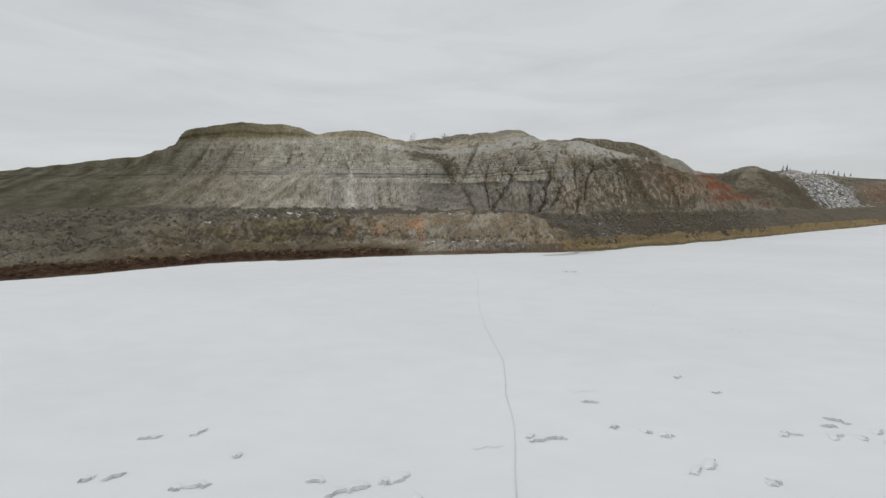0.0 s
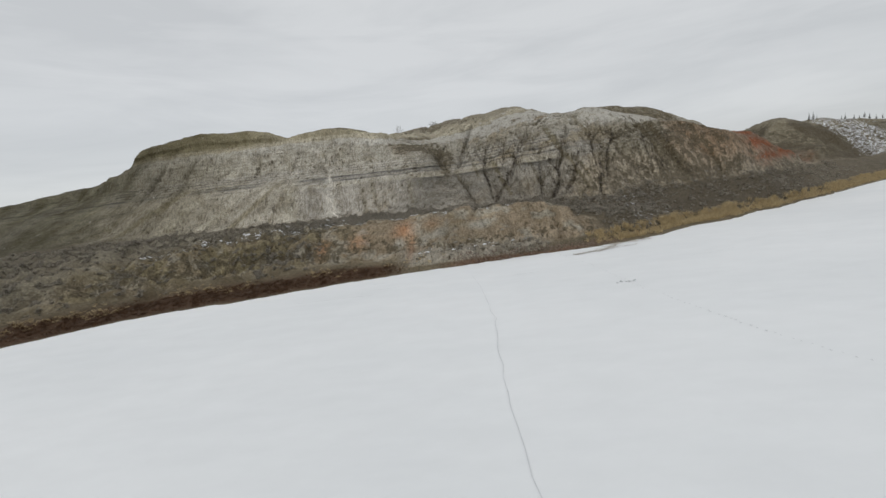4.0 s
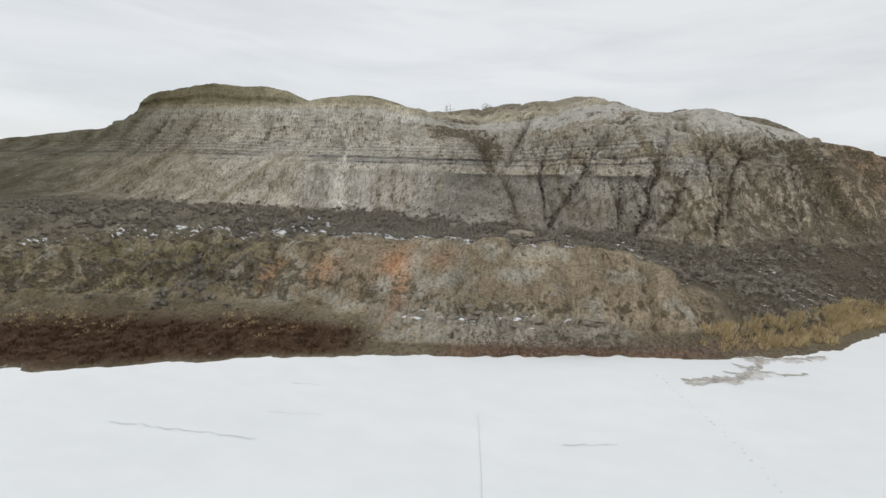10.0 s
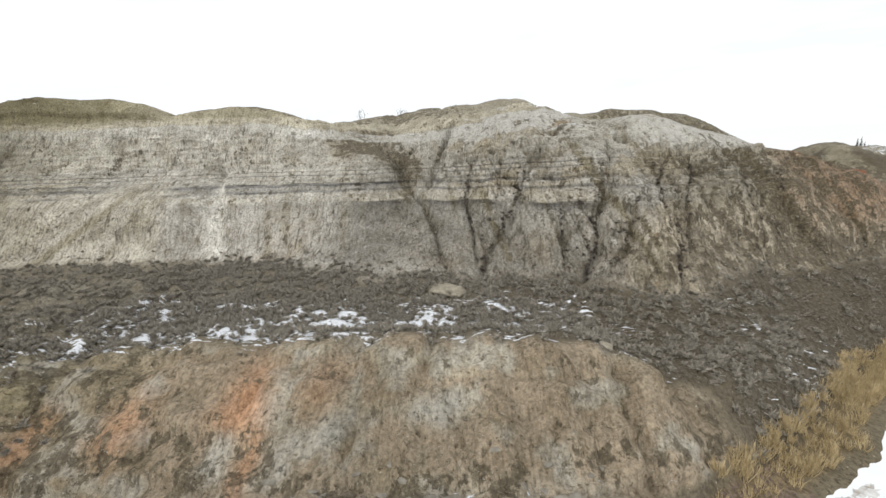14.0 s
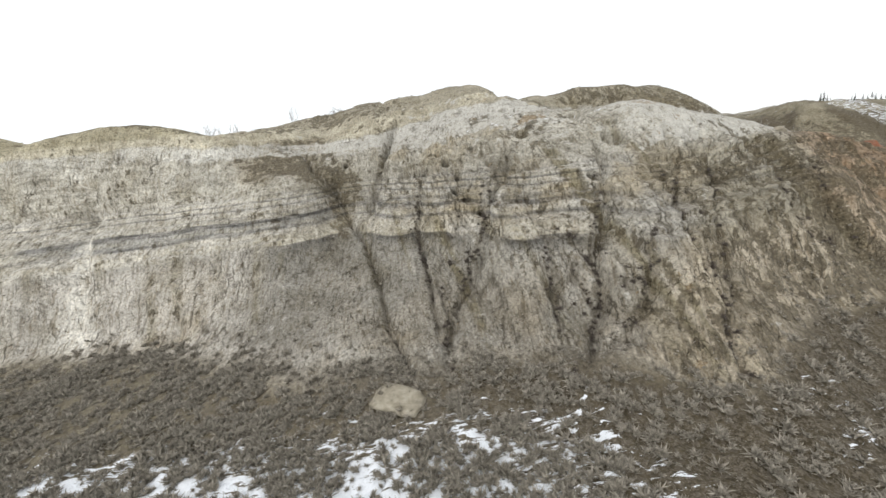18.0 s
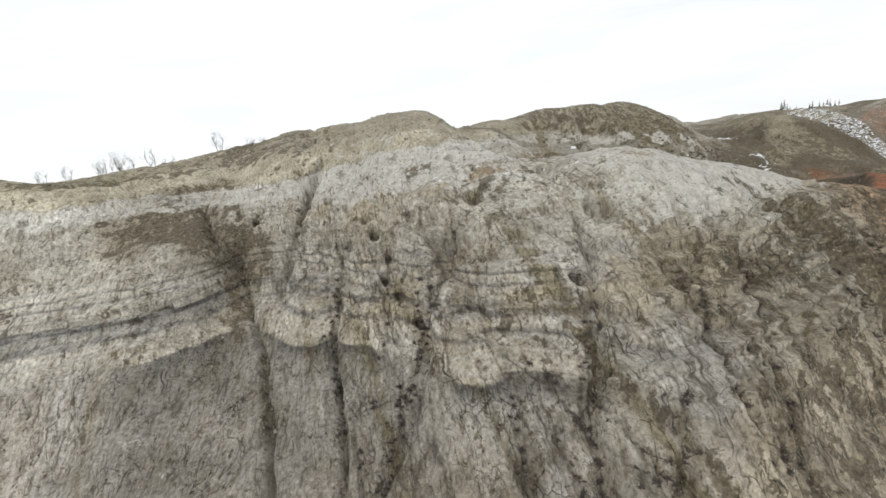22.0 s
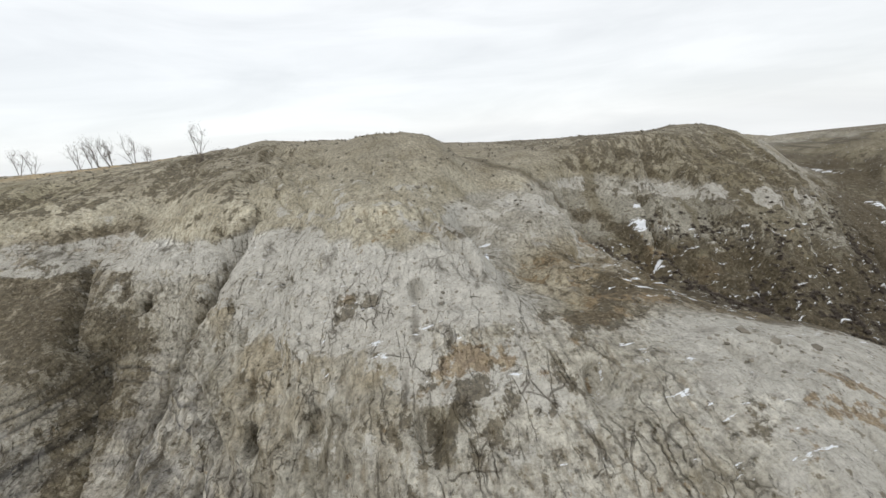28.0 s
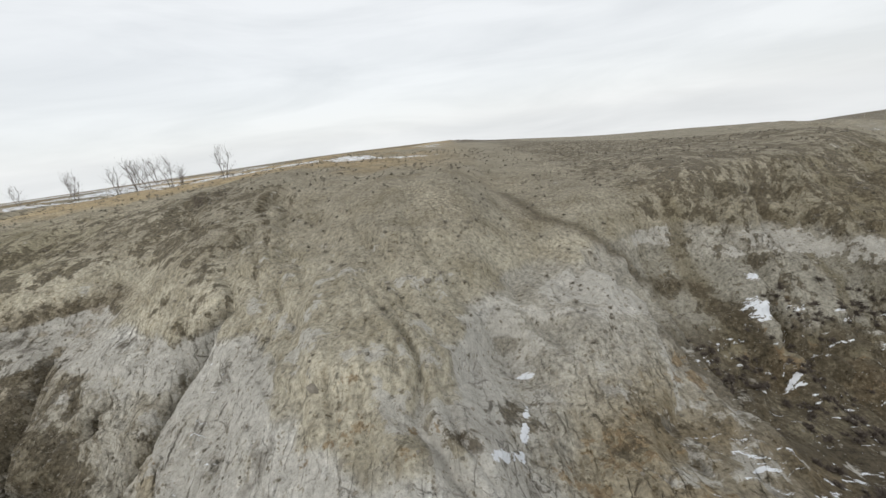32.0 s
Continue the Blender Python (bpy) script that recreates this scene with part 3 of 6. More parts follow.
def groove(v, edge, power):
    """A sharp-bottomed cut along the zero line of a noise."""
    return np.clip((ridged(v) - edge) / (1 - edge), 0, 1) ** power


def relief(X, Y, Z, V):
    """Rills, ledges, pockets and lumps laid on the smooth profiles."""
    N = normals_of(X, Y, Z)
    steep = smoothstep(0.07, 0.26, 1 - np.abs(N[..., 2]))
    near = smoothstep(1.0, 2.4, V) * (1 - smoothstep(12.6, 13.6, V))
    face = smoothstep(5.6, 6.4, V) * (1 - smoothstep(9.8, 11.2, V))
    hill = smoothstep(2.7, 3.1, V) * (1 - smoothstep(3.9, 4.5, V)) * smoothstep(-76, -62, X) * (1 - smoothstep(20, 28, X))
    wob = fbm(X * 0.12, Y * 0.12, Z * 0.12, 3, 5) * 1.8
    jit = fbm(X * 0.6, Y * 0.6, Z * 0.6, 2, 6)
    fan = scree(X, Z)
    calm = 1 - 0.85 * np.clip(fan, 0, 1)
    west = 1 - smoothstep(-22, -4, X)
    d = np.zeros_like(X)
    # rills run down the fall line
    a = X + 0.8 * wob + 0.25 * jit + 0.22 * (Z - 18)
    r1 = groove(vnoise(a * 0.34, Z * 0.03, V * 0, 21), 0.62, 1.5)
    r2 = groove(vnoise(a * 0.9, Z * 0.08, V * 0, 22), 0.58, 1.3)
    r3 = groove(vnoise(a * 1.8, Z * 0.2, V * 0, 23), 0.55, 1.2)
    slab = smoothstep(34, 38, X) * (1 - smoothstep(58, 64, X)) * smoothstep(7.9, 8.3, V) * (1 - smoothstep(9.2, 9.6, V))
    calm = calm * (1 - 0.65 * slab)
    rills = (0.7 * r1 + 0.35 * r2 + 0.16 * r3) * (1 - 0.5 * smoothstep(26, 32, Z))
    nose = np.abs(vnoise(a * 0.17, Z * 0.015, V * 0, 25)) + 0.4 * np.abs(vnoise(a * 0.43, Z * 0.03, V * 0, 26))
    d += face * steep * calm * 2.0 * (nose - 0.45) * (1 - 0.6 * west) * smoothstep(9, 13, Z)
    lowcut = 1 - 0.4 * smoothstep(28, 34, Z)
    d -= face * steep * calm * rills * (1 - 0.5 * west * smoothstep(-110, -90, X)) * lowcut * (0.65 + 0.5 * vnoise(X * 0.07, Z * 0.1, 0.1, 24))
    for m, off, w, (z0, z1, wd, dep) in gully_lines(X, Z):
        g = np.exp(-np.abs(off / w) ** 1.15) * smoothstep(z0 - 1, z0 + 1.5, Z[:, m]) * (1 - smoothstep(z1 - 3, z1 + 0.5, Z[:, m]))
        d[:, m] -= dep * g * smoothstep(5.6, 6.2, V[:, m]) * (1 - smoothstep(10.2, 11.2, V[:, m]))
    # harder beds stand proud, softer ones are undercut
    bed = Z + 0.4 * vnoise(X * 0.05, Y * 0.05, 0.3, 41) + 0.1 * jit
    ledge = 0.16 * np.sign(np.sin(bed * 4.2 + 1.2 * np.sin(bed * 1.7))) * smoothstep(19.5, 20.5, bed) * (1 - smoothstep(29, 32, bed)) + 0.45 * smoothstep(17.8, 18.05, bed) * (1 - smoothstep(19.8, 21.5, bed)) + 0.28 * np.round(2.2 * vnoise(bed * 0.9, 0.5, 0.5, 42)) / 2.2 + 0.16 * vnoise(bed * 2.6, X * 0.05, 0.5, 43)
    ledge += 0.5 * smoothstep(36.3, 36.7, bed) * (1 - smoothstep(38, 40, bed)) * west
    d += face * steep * calm * ledge * (0.65 + 0.5 * vnoise(X * 0.2, Z * 0.1, 0.2, 44))
    s = bed * 0.85 + 0.5 * vnoise(bed * 0.4, X * 0.03, 0.5, 47)
    fr = s - np.floor(s)
    d += face * steep * calm * 0.55 * (smoothstep(0.7, 0.98, fr) - fr + 0.2) * smoothstep(17.6, 18.4, bed) * (1 - 0.6 * smoothstep(27, 30, bed)) * smoothstep(-0.5, 0.3, vnoise(X * 0.12, Z * 0.15, 0.6, 48))
    # swollen clay lumps with sharp creases between
    knob = smoothstep(8.3, 9.0, V) * (1 - smoothstep(10.3, 11.0, V)) * smoothstep(-60, -40, X) * (1 - smoothstep(70, 90, X))
    wx, wy = X + 0.8 * jit + 0.5 * wob, Y - 0.8 * jit + 0.4 * wob
    puff = 0.9 * np.abs(vnoise(wx * 0.26, wy * 0.2, Z * 0.22, 49)) + 0.5 * np.abs(vnoise(wx * 0.62, wy * 0.5, Z * 0.5, 56)) + 0.2 * np.abs(vnoise(wx * 1.4, wy * 1.2, Z * 1.2, 57))
    d += (knob + 0.25 * face * (1 - knob)) * calm * (puff - 0.45) * 0.15
    # the wall of the eastern ravine is fluted
    wall = smoothstep(10.0, 10.35, V) * (1 - smoothstep(11.3, 11.8, V)) * smoothstep(40, 48, X) * (1 - smoothstep(105, 125, X))
    d -= wall * (3.2 * groove(vnoise((X + wob + 0.5 * jit) * 0.17, Z * 0.02, 0.2, 58), 0.6, 1.3) + 0.9 * groove(vnoise((X + wob + jit) * 0.5, Z * 0.05, 0.2, 59), 0.55, 1.2))
    d += wall * 0.5 * (smoothstep(0.7, 0.98, fr) - fr)
    # furrows and small scarps on the head of the spur
    head = smoothstep(9.5, 9.8, V) * (1 - smoothstep(11.2, 11.6, V)) * smoothstep(2, 8, X) * (1 - smoothstep(44, 50, X))
    fa = X + 0.45 * (Y - 130) + 0.8 * wob + 0.3 * jit
    d -= head * (0.75 * groove(vnoise(fa * 0.33, Y * 0.05, 0.3, 66), 0.62, 1.3) + 0.35 * groove(vnoise(fa * 0.9, Y * 0.12, 0.3, 67), 0.55, 1.2))
    hs = Z * 0.55 + 0.6 * vnoise(X * 0.12, Y * 0.12, 0.4, 68)
    d += head * 0.7 * (smoothstep(0.72, 0.98, hs - np.floor(hs)) - (hs - np.floor(hs)) + 0.2)
    # the far hills are cut by draws
    far = smoothstep(112, 130, X) * smoothstep(5.9, 6.6, V) * (1 - smoothstep(12, 12.6, V))
    d -= far * (4.0 * groove(vnoise((X + 3 * wob) * 0.055, Y * 0.02, 0.3, 64), 0.6, 1.2) + 1.6 * groove(vnoise((X + 2 * wob) * 0.16, Y * 0.05, 0.3, 65), 0.6, 1.2))
    # blocks break off along the beds
    blk = np.floor(bed * 1.1) * 7.3
    d += face * steep * calm * 0.22 * np.round(1.5 * vnoise(a * 0.7, blk, 0.5, 46)) * smoothstep(17, 20, bed)
    # the pink toe hill is cut by short runnels and breaks into blocks at its foot
    hr = ridged(vnoise((X + wob) * 0.24, Z * 0.08, 0.7, 51))
    hr2 = ridged(vnoise((X + 0.6 * wob) * 0.8, Z * 0.25, 0.7, 52))
    d -= hill * (0.6 * smoothstep(0.6, 1.0, hr) ** 1.4 + 0.22 * smoothstep(0.5, 1.0, hr2) - 0.3)
    hz = Z + 0.7 * vnoise(X * 0.12, Y * 0.12, 0.4, 54) + 0.2 * jit
    fr2 = hz * 0.62 - np.floor(hz * 0.62)
    d += hill * 1.0 * (smoothstep(0.55, 0.95, fr2) - fr2 + 0.15) * smoothstep(-0.5, 0.2, vnoise(X * 0.2, Z * 0.2, 0.8, 55))
    d += hill * 0.8 * (0.9 * np.abs(vnoise((X + jit) * 0.3, Y * 0.3, Z * 0.5, 62)) + 0.5 * np.abs(vnoise((X + jit) * 0.8, Y * 0.8, Z * 1.2, 63)) - 0.45)
    crumb = smoothstep(1.6, 2.2, V) * (1 - smoothstep(3.05, 3.2, V)) * smoothstep(-14, -8, X) * (1 - smoothstep(13, 18, X))
    d += crumb * (0.35 + 0.6 * np.round(1.7 * fbm(X * 0.45, Y * 0.45, Z * 0.9, 2, 53)) + 0.35 * np.abs(vnoise(X * 0.9, Y * 0.9, Z * 1.5, 50)))
    # lumps
    lump = fbm(X * 0.16, Y * 0.16, Z * 0.2, 4, 61)
    small = fbm(X * 0.75, Y * 0.75, Z * 0.75, 3, 71)
    d += near * ((0.5 - 0.25 * smoothstep(10.8, 11.4, V)) * lump + (0.09 - 0.04 * smoothstep(10.8, 11.4, V)) * small + calm * 0.08 * steep * fbm(X * 1.5, Y * 1.5, Z * 0.9, 2, 81))
    # slumped hummocks on the western bench
    hum = smoothstep(2.2, 2.8, V) * (1 - smoothstep(5.0, 5.9, V)) * (1 - smoothstep(-34, -20, X))
    d += hum * (2.0 * np.abs(fbm(X * 0.2, Y * 0.2, 0.0 * Z, 4, 91)) + 0.5 * np.abs(fbm(X * 0.7, Y * 0.7, 0.0 * Z, 2, 93)) - 0.6)
    # bumps of the sage bench
    d += 0.3 * smoothstep(3.9, 4.4, V) * (1 - smoothstep(5.8, 6.4, V)) * np.abs(fbm(X * 0.7, Y * 0.7, 0.0 * Z, 2, 92))
    # upland draws
    up = smoothstep(10.0, 10.8, V) * (1 - smoothstep(12.7, 13.3, V))
    draw = ridged(vnoise((X + 2 * wob) * 0.075, Y * 0.012, 0.3, 95))
    draw2 = ridged(vnoise((X + wob) * 0.22, Y * 0.03, 0.3, 96))
    d -= up * (1.5 * smoothstep(0.68, 1.0, draw) + 0.6 * groove(1 - draw2, 0.7, 1.0)) * (1 - 0.6 * smoothstep(11.4, 11.8, V))
    sky = smoothstep(10.9, 11.4, V) * (1 - smoothstep(12.1, 12.6, V))
    d += sky * (1.1 * np.exp(-((X - 24) / 7) ** 4) - 2.3 * np.exp(-((X - 34.5) / 4) ** 2) + 0.9 * np.exp(-((X - 60) / 11) ** 4))
    top = smoothstep(9.2, 10.0, V) * (1 - smoothstep(10.6, 11.6, V))
    for x0, wd, h in ((-44, 11, 0.9), (-60, 2.5, -0.6), (-26, 4, -1.0), (2, 9, 0.8), (24, 7, 0.9), (33, 3, -1.2), (44, 6, 0.6), (-90, 24, -0.5), (-72, 8, 0.9)):
        d = d + top * h * np.exp(-((X - x0) / wd) ** 4)
    cap = smoothstep(9.35, 9.45, V) * (1 - smoothstep(10.2, 10.8, V)) * np.exp(-((X + 90) / 29) ** 8)
    d = d + cap * 1.3
    d = np.clip(d, -4.2, 2.2) * (1 - smoothstep(13.0, 13.6, V))
    fall = (1 - smoothstep(-121, -118, X)) * smoothstep(-170, -135, X) * smoothstep(9.0, 9.7, V) * (1 - smoothstep(11.5, 12.5, V))
    Z = Z - 4.0 * fall
    back = np.where(X > 78, 0.4, 1.0)
    X, Y, Z = X + N[..., 0] * d * 0.45 * back, Y + N[..., 1] * d * back, Z + N[..., 2] * d
    g = np.random.default_rng(77)
    holes = []
    for px, py, pz, r, dep in POCKETS:
        if r < 1.5:
            i, j = np.unravel_index(np.argmin((X - px) ** 2 + (Z - pz) ** 2 + np.where((V > 6.5) & (V < 10), 0, 1e6)), X.shape)
            py = Y[i, j]
        holes.append((px, py, pz, r, dep * 1.3))
    for k in range(24):
        x, v = g.uniform(6, 50), g.uniform(7.9, 9.3)
        j, i = int(np.argmin(np.abs(COLS - x))), int(np.argmin(np.abs(V[:, 0] - v)))
        r = 0.22 + 0.3 * g.random() ** 2
        holes.append((X[i, j], Y[i, j], Z[i, j], r, 2.2 * r))
    for px, py, pz, r, dep in holes:
        q = ((X - px) ** 2 + (Z - pz) ** 2) / r ** 2 + ((Y - py) / (r + 1.2)) ** 2
        k = np.exp(-q ** 2)
        Y, Z = Y + dep * 0.9 * k, Z - dep * 0.6 * k
    # the shore breaks off in small bites
    edge = smoothstep(0.6, 1.0, V) * (1 - smoothstep(1.3, 2.0, V))
    Y = Y + edge * (0.5 * fbm(X * 0.35, X * 0 + 0.5, X * 0, 3, 97) + 0.15 * vnoise(X * 2.0, X * 0, X * 0, 98))
    return X, Y, Z


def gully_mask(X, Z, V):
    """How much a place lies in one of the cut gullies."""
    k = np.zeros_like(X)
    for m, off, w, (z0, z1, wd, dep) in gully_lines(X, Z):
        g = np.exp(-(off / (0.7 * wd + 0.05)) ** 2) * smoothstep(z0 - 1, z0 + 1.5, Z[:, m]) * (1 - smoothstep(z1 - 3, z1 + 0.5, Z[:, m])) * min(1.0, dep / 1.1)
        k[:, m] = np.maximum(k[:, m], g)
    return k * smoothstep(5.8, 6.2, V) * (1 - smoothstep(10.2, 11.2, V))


def lerp(c, d, k):
    return c * (1 - k[..., None]) + np.array(d) * k[..., None]


DARK_RUNNEL = ((34.5, 165), (37, 152.9), (42.8, 148.5), (50.5, 149.5), (52.6, 144.4), (52.6, 138))
SCAR_PATH = ((31.5, 140.5), (33.6, 139.6), (36.9, 138.2), (40.5, 139.4), (43.6, 143.0))
HOLLOW_EDGE = ((31.6, 132.5), (31.2, 130.5), (30.6, 128.0), (29.2, 125.7))
# foot-trodden trails that hold snow
SNOW_TRAILS = [
    ((1.8, 87.5), (-1.8, 89.6), (-3.8, 88.4), (-3.9, 85.7), (-2.3, 83.1), (-0.6, 81.1), (2.3, 78.0), (5.6, 77.7), (6.3, 76.4), (5.1, 75.0), (2.1, 75.2), (-1.3, 75.3)),
    ((21.5, 87.6), (19.8, 85.0), (17.2, 81.9), (16.3, 80.1), (16.4, 78.3)),
]


def soil_colour(X, Y, Z, V, N):
    """Base colour of each vertex, bed by bed, and the cover of tufts (r) and snow (g)."""
    steep = smoothstep(0.07, 0.24, 1 - np.abs(N[..., 2]))
    big = fbm(X * 0.05, Y * 0.05, Z * 0.05, 4, 101)
    mid = fbm(X * 0.22, Y * 0.22, Z * 0.22, 4, 102)
    bed = Z + 0.7 * vnoise(X * 0.05, Y * 0.05, 0.4, 103) + 0.35 * vnoise(X * 0.5, Y * 0.5, Z * 0.2, 104)
    face = smoothstep(5.75, 6.2, V)
    BROWN, PALE, WHITE, GREY, SEAM, CREAM = (0.20, 0.17, 0.125), (0.39, 0.37, 0.33), (0.54, 0.525, 0.485), (0.355, 0.335, 0.295), (0.135, 0.13, 0.125), (0.41, 0.385, 0.335)
    RED, ORANGE, PINK = (0.29, 0.11, 0.055), (0.47, 0.27, 0.165), (0.34, 0.28, 0.215)
    c = np.broadcast_to(np.array(BROWN), X.shape + (3,)).copy()

    def band(c, lo, hi, col, soft=0.25, amount=1.0):
        k = smoothstep(lo - soft, lo + soft, bed) * (1 - smoothstep(hi - soft, hi + soft, bed)) * face * amount
        return lerp(c, col, k)

    # pale square-cut buttresses over dark clay, at three places along the face
    butt = np.zeros_like(X)
    for lo, hi in ((-13.5, -2.5), (0.5, 14), (17.8, 27.5)):
        butt = np.maximum(butt, smoothstep(lo - 0.8, lo + 0.8, X + mid) * (1 - smoothstep(hi - 0.8, hi + 0.8, X + mid)))
    c = band(c, 6, 18.0, GREY, 0.9)
    c = band(c, 5, 18.0, (0.40, 0.375, 0.335), 0.9, 0.8 * (1 - smoothstep(-8, 2, X + 2 * mid)))
    c = band(c, 6, 14, (0.32, 0.285, 0.23), 3.0, smoothstep(-0.3, 0.6, mid + 0.02 * X))
    c = band(c, 6, 19, (0.42, 0.365, 0.28), 2.0, smoothstep(26, 36, X + 3 * mid) * 0.85)
    wedge = smoothstep(-14, -12, X) * (1 - smoothstep(2, 5, X)) * smoothstep(10.5, 17.5, bed)
    c = band(c, 10.5, 17.85, (0.15, 0.143, 0.125), 0.25, 0.85 * np.maximum(wedge, 0.6 * butt * smoothstep(16.2, 17.6, bed)))
    c = band(c, 9, 17.85, (0.235, 0.22, 0.19), 0.4, 0.7 * smoothstep(-20, -14, X) * (1 - smoothstep(14, 20, X)))
    c = band(c, 18.0, 19.8, CREAM, 0.15, butt)
    c = band(c, 17.9, 26.0, PALE, 0.5, (1 - butt * (1 - smoothstep(19.6, 20, bed))) * 1.0)
    c = band(c, 16.5, 25.8, (0.29, 0.26, 0.195), 0.9, 0.7 * smoothstep(32, 40, X + 4 * mid))
    c = band(c, 20.6, 21.9, (0.25, 0.243, 0.225), 0.2, 0.8 * (1 - smoothstep(-6, 0, X)))
    c = band(c, 21.9, 22.3, SEAM, 0.1, 0.75 * smoothstep(-0.75, 0.1, mid) * smoothstep(-0.7, 0.3, vnoise(X * 0.08, bed * 0.3, 0.2, 105)))
    c = band(c, 25.5, 36.2, (0.41, 0.388, 0.335), 0.8)
    rise = 1.3 * (1 - smoothstep(0, 18, X)) * smoothstep(-40, -24, X) + 0.3 * mid
    c = lerp(c, WHITE, smoothstep(32.7, 33.3, bed + rise) * (1 - smoothstep(35.1, 35.7, bed + rise)) * face * (0.35 + 0.65 * smoothstep(-40, -18, X)) * (1 - smoothstep(29, 33, X + mid)))
    c = lerp(c, (0.43, 0.395, 0.31), smoothstep(35.3, 35.9, bed + rise) * face)
    c = band(c, 38.8, 60.0, (0.34, 0.308, 0.238), 1.4)
    c = band(c, 37.0, 60.0, (0.31, 0.28, 0.2), 0.7, 1 - smoothstep(-30, -15, X))
    c = band(c, 37.0, 60.0, (0.24, 0.215, 0.14), 0.7, 1 - smoothstep(-75, -58, X))
    warm = smoothstep(0.0, 0.55, fbm(X * 0.13, Y * 0.13, Z * 0.09, 4, 109)) * smoothstep(2, 8, X) * (1 - smoothstep(36, 44, X)) * smoothstep(19, 21, bed) * (1 - smoothstep(30.5, 32, bed)) * face
    c = lerp(c, (0.355, 0.305, 0.218), warm * 0.75)
    # stained and mossy streaks down the face
    slant = X + Z * (0.25 - 1.45 * (1 - smoothstep(-62, -44, X)))
    st = vnoise(slant * 0.55, Z * 0.04, 0.1, 106) + 0.5 * vnoise(slant * 1.6, Z * 0.08, 0.1, 107)
    c = lerp(c, (0.175, 0.15, 0.088), face * steep * smoothstep(0.2, 0.85, st) * (0.45 + 0.3 * smoothstep(0, 10, X)) * (1 - 0.65 * smoothstep(18.5, 22, bed) * (1 - smoothstep(18, 27, X))) * (1 - smoothstep(28, 32, bed)))
    # dark brush in the gullies, with their shade painted into the same tone
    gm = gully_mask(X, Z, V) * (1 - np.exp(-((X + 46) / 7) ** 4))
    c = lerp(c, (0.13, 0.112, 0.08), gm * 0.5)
    # creases between the noses darkened along the relief noise, as painted shade
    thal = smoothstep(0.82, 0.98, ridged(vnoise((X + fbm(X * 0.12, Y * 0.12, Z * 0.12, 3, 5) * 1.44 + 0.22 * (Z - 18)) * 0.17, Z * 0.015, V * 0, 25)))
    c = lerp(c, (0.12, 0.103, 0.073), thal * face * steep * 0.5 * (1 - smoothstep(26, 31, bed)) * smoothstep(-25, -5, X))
    # pale scree fan below the western cliff
    fan = scree(X, bed) * face
    c = lerp(c, (0.41, 0.38, 0.318), fan * 0.9)
    run = vnoise(slant * 0.22, Z * 0.02, 0.2, 141) + 0.6 * vnoise(slant * 0.7, Z * 0.04, 0.2, 142)
    c = lerp(c, (0.27, 0.24, 0.165), fan * 0.75 * smoothstep(0.1, 0.7, run))
    c = lerp(c, (0.50, 0.47, 0.39), fan * 0.6 * smoothstep(0.1, 0.7, -run))
    chute = np.exp(-((X + 39.8 + 0.6 * np.clip(Z - 18, 0, 16)) / (0.75 + np.clip(22 - Z, 0, 14) * 0.16)) ** 2) * face * (1 - smoothstep(31, 34, bed))
    c = lerp(c, (0.60, 0.575, 0.52), np.clip(chute, 0, 1) * 0.95)
    # toe hill: pinkish silt with an orange scar
    step = smoothstep(1.55, 1.8, V) * smoothstep(-14, -9, X) * (1 - smoothstep(12, 17, X))
    toe = np.maximum(smoothstep(2.6, 3.0, V), step) * (1 - smoothstep(4.1, 4.5, V)) * smoothstep(-74, -60, X) * (1 - smoothstep(22, 30, X))
    c = lerp(c, PINK, toe)
    c = lerp(c, (0.275, 0.24, 0.16), toe * (1 - smoothstep(-30, -15, X + 6 * mid)) * (0.5 + 0.5 * smoothstep(-0.3, 0.3, mid)))
    c = lerp(c, (0.36, 0.34, 0.30), toe * step * (1 - smoothstep(2.9, 3.1, V)))
    c = lerp(c, (0.44, 0.39, 0.31), toe * smoothstep(0.2, 0.7, np.sin(2.6 * Z + 1.5 * mid + 0.1 * X)) * smoothstep(-0.3, 0.4, big) * 0.7)
    c = lerp(c, (0.42, 0.40, 0.36), toe * smoothstep(0.1, 0.6, fbm(X * 0.35, Y * 0.35, Z * 0.5, 3, 108)) * 0.8)
    c = lerp(c, (0.42, 0.39, 0.355), toe * np.exp(-((Z - 1.9) / 0.8) ** 2) * smoothstep(-13, -8, X) * (1 - smoothstep(12, 16, X)) * 0.8)
    for ox, oz, rx, rz, amt in ((-11.3, 5.8, 1.9, 1.3, 0.95), (-9.6, 3.4, 0.6, 1.7, 0.7), (-20.2, 4.6, 1.8, 1.3, 0.7), (-26.8, 4.0, 1.2, 1.6, 0.65), (-5.8, 6.4, 1.3, 0.8, 0.4)):
        c = lerp(c, ORANGE, toe * amt * np.exp(-((X - ox) / rx) ** 2 - ((Z - oz) / rz) ** 2))
    for ox, oz, rx, rz in ((-12.0, 3.8, 1.0, 1.0), (-7.5, 4.0, 1.2, 1.0), (-3.8, 5.2, 1.6, 0.7), (3.0, 5.5, 2.2, 0.7)):
        c = lerp(c, (0.42, 0.405, 0.375), toe * 0.85 * np.exp(-(((X - ox) / rx) ** 2 + ((Z - oz) / rz) ** 2) ** 2))
    # red clinker on the eastern headland
    red = np.maximum(smoothstep(77, 87, X + 4 * big) * (1 - smoothstep(138, 148, X)), 0.6 * smoothstep(250, 262, X) * (1 - smoothstep(300, 400, X)) * (1 - smoothstep(8.3, 8.9, V))) * smoothstep(5.9, 6.6, V) * (1 - smoothstep(9.5, 10.1, V))
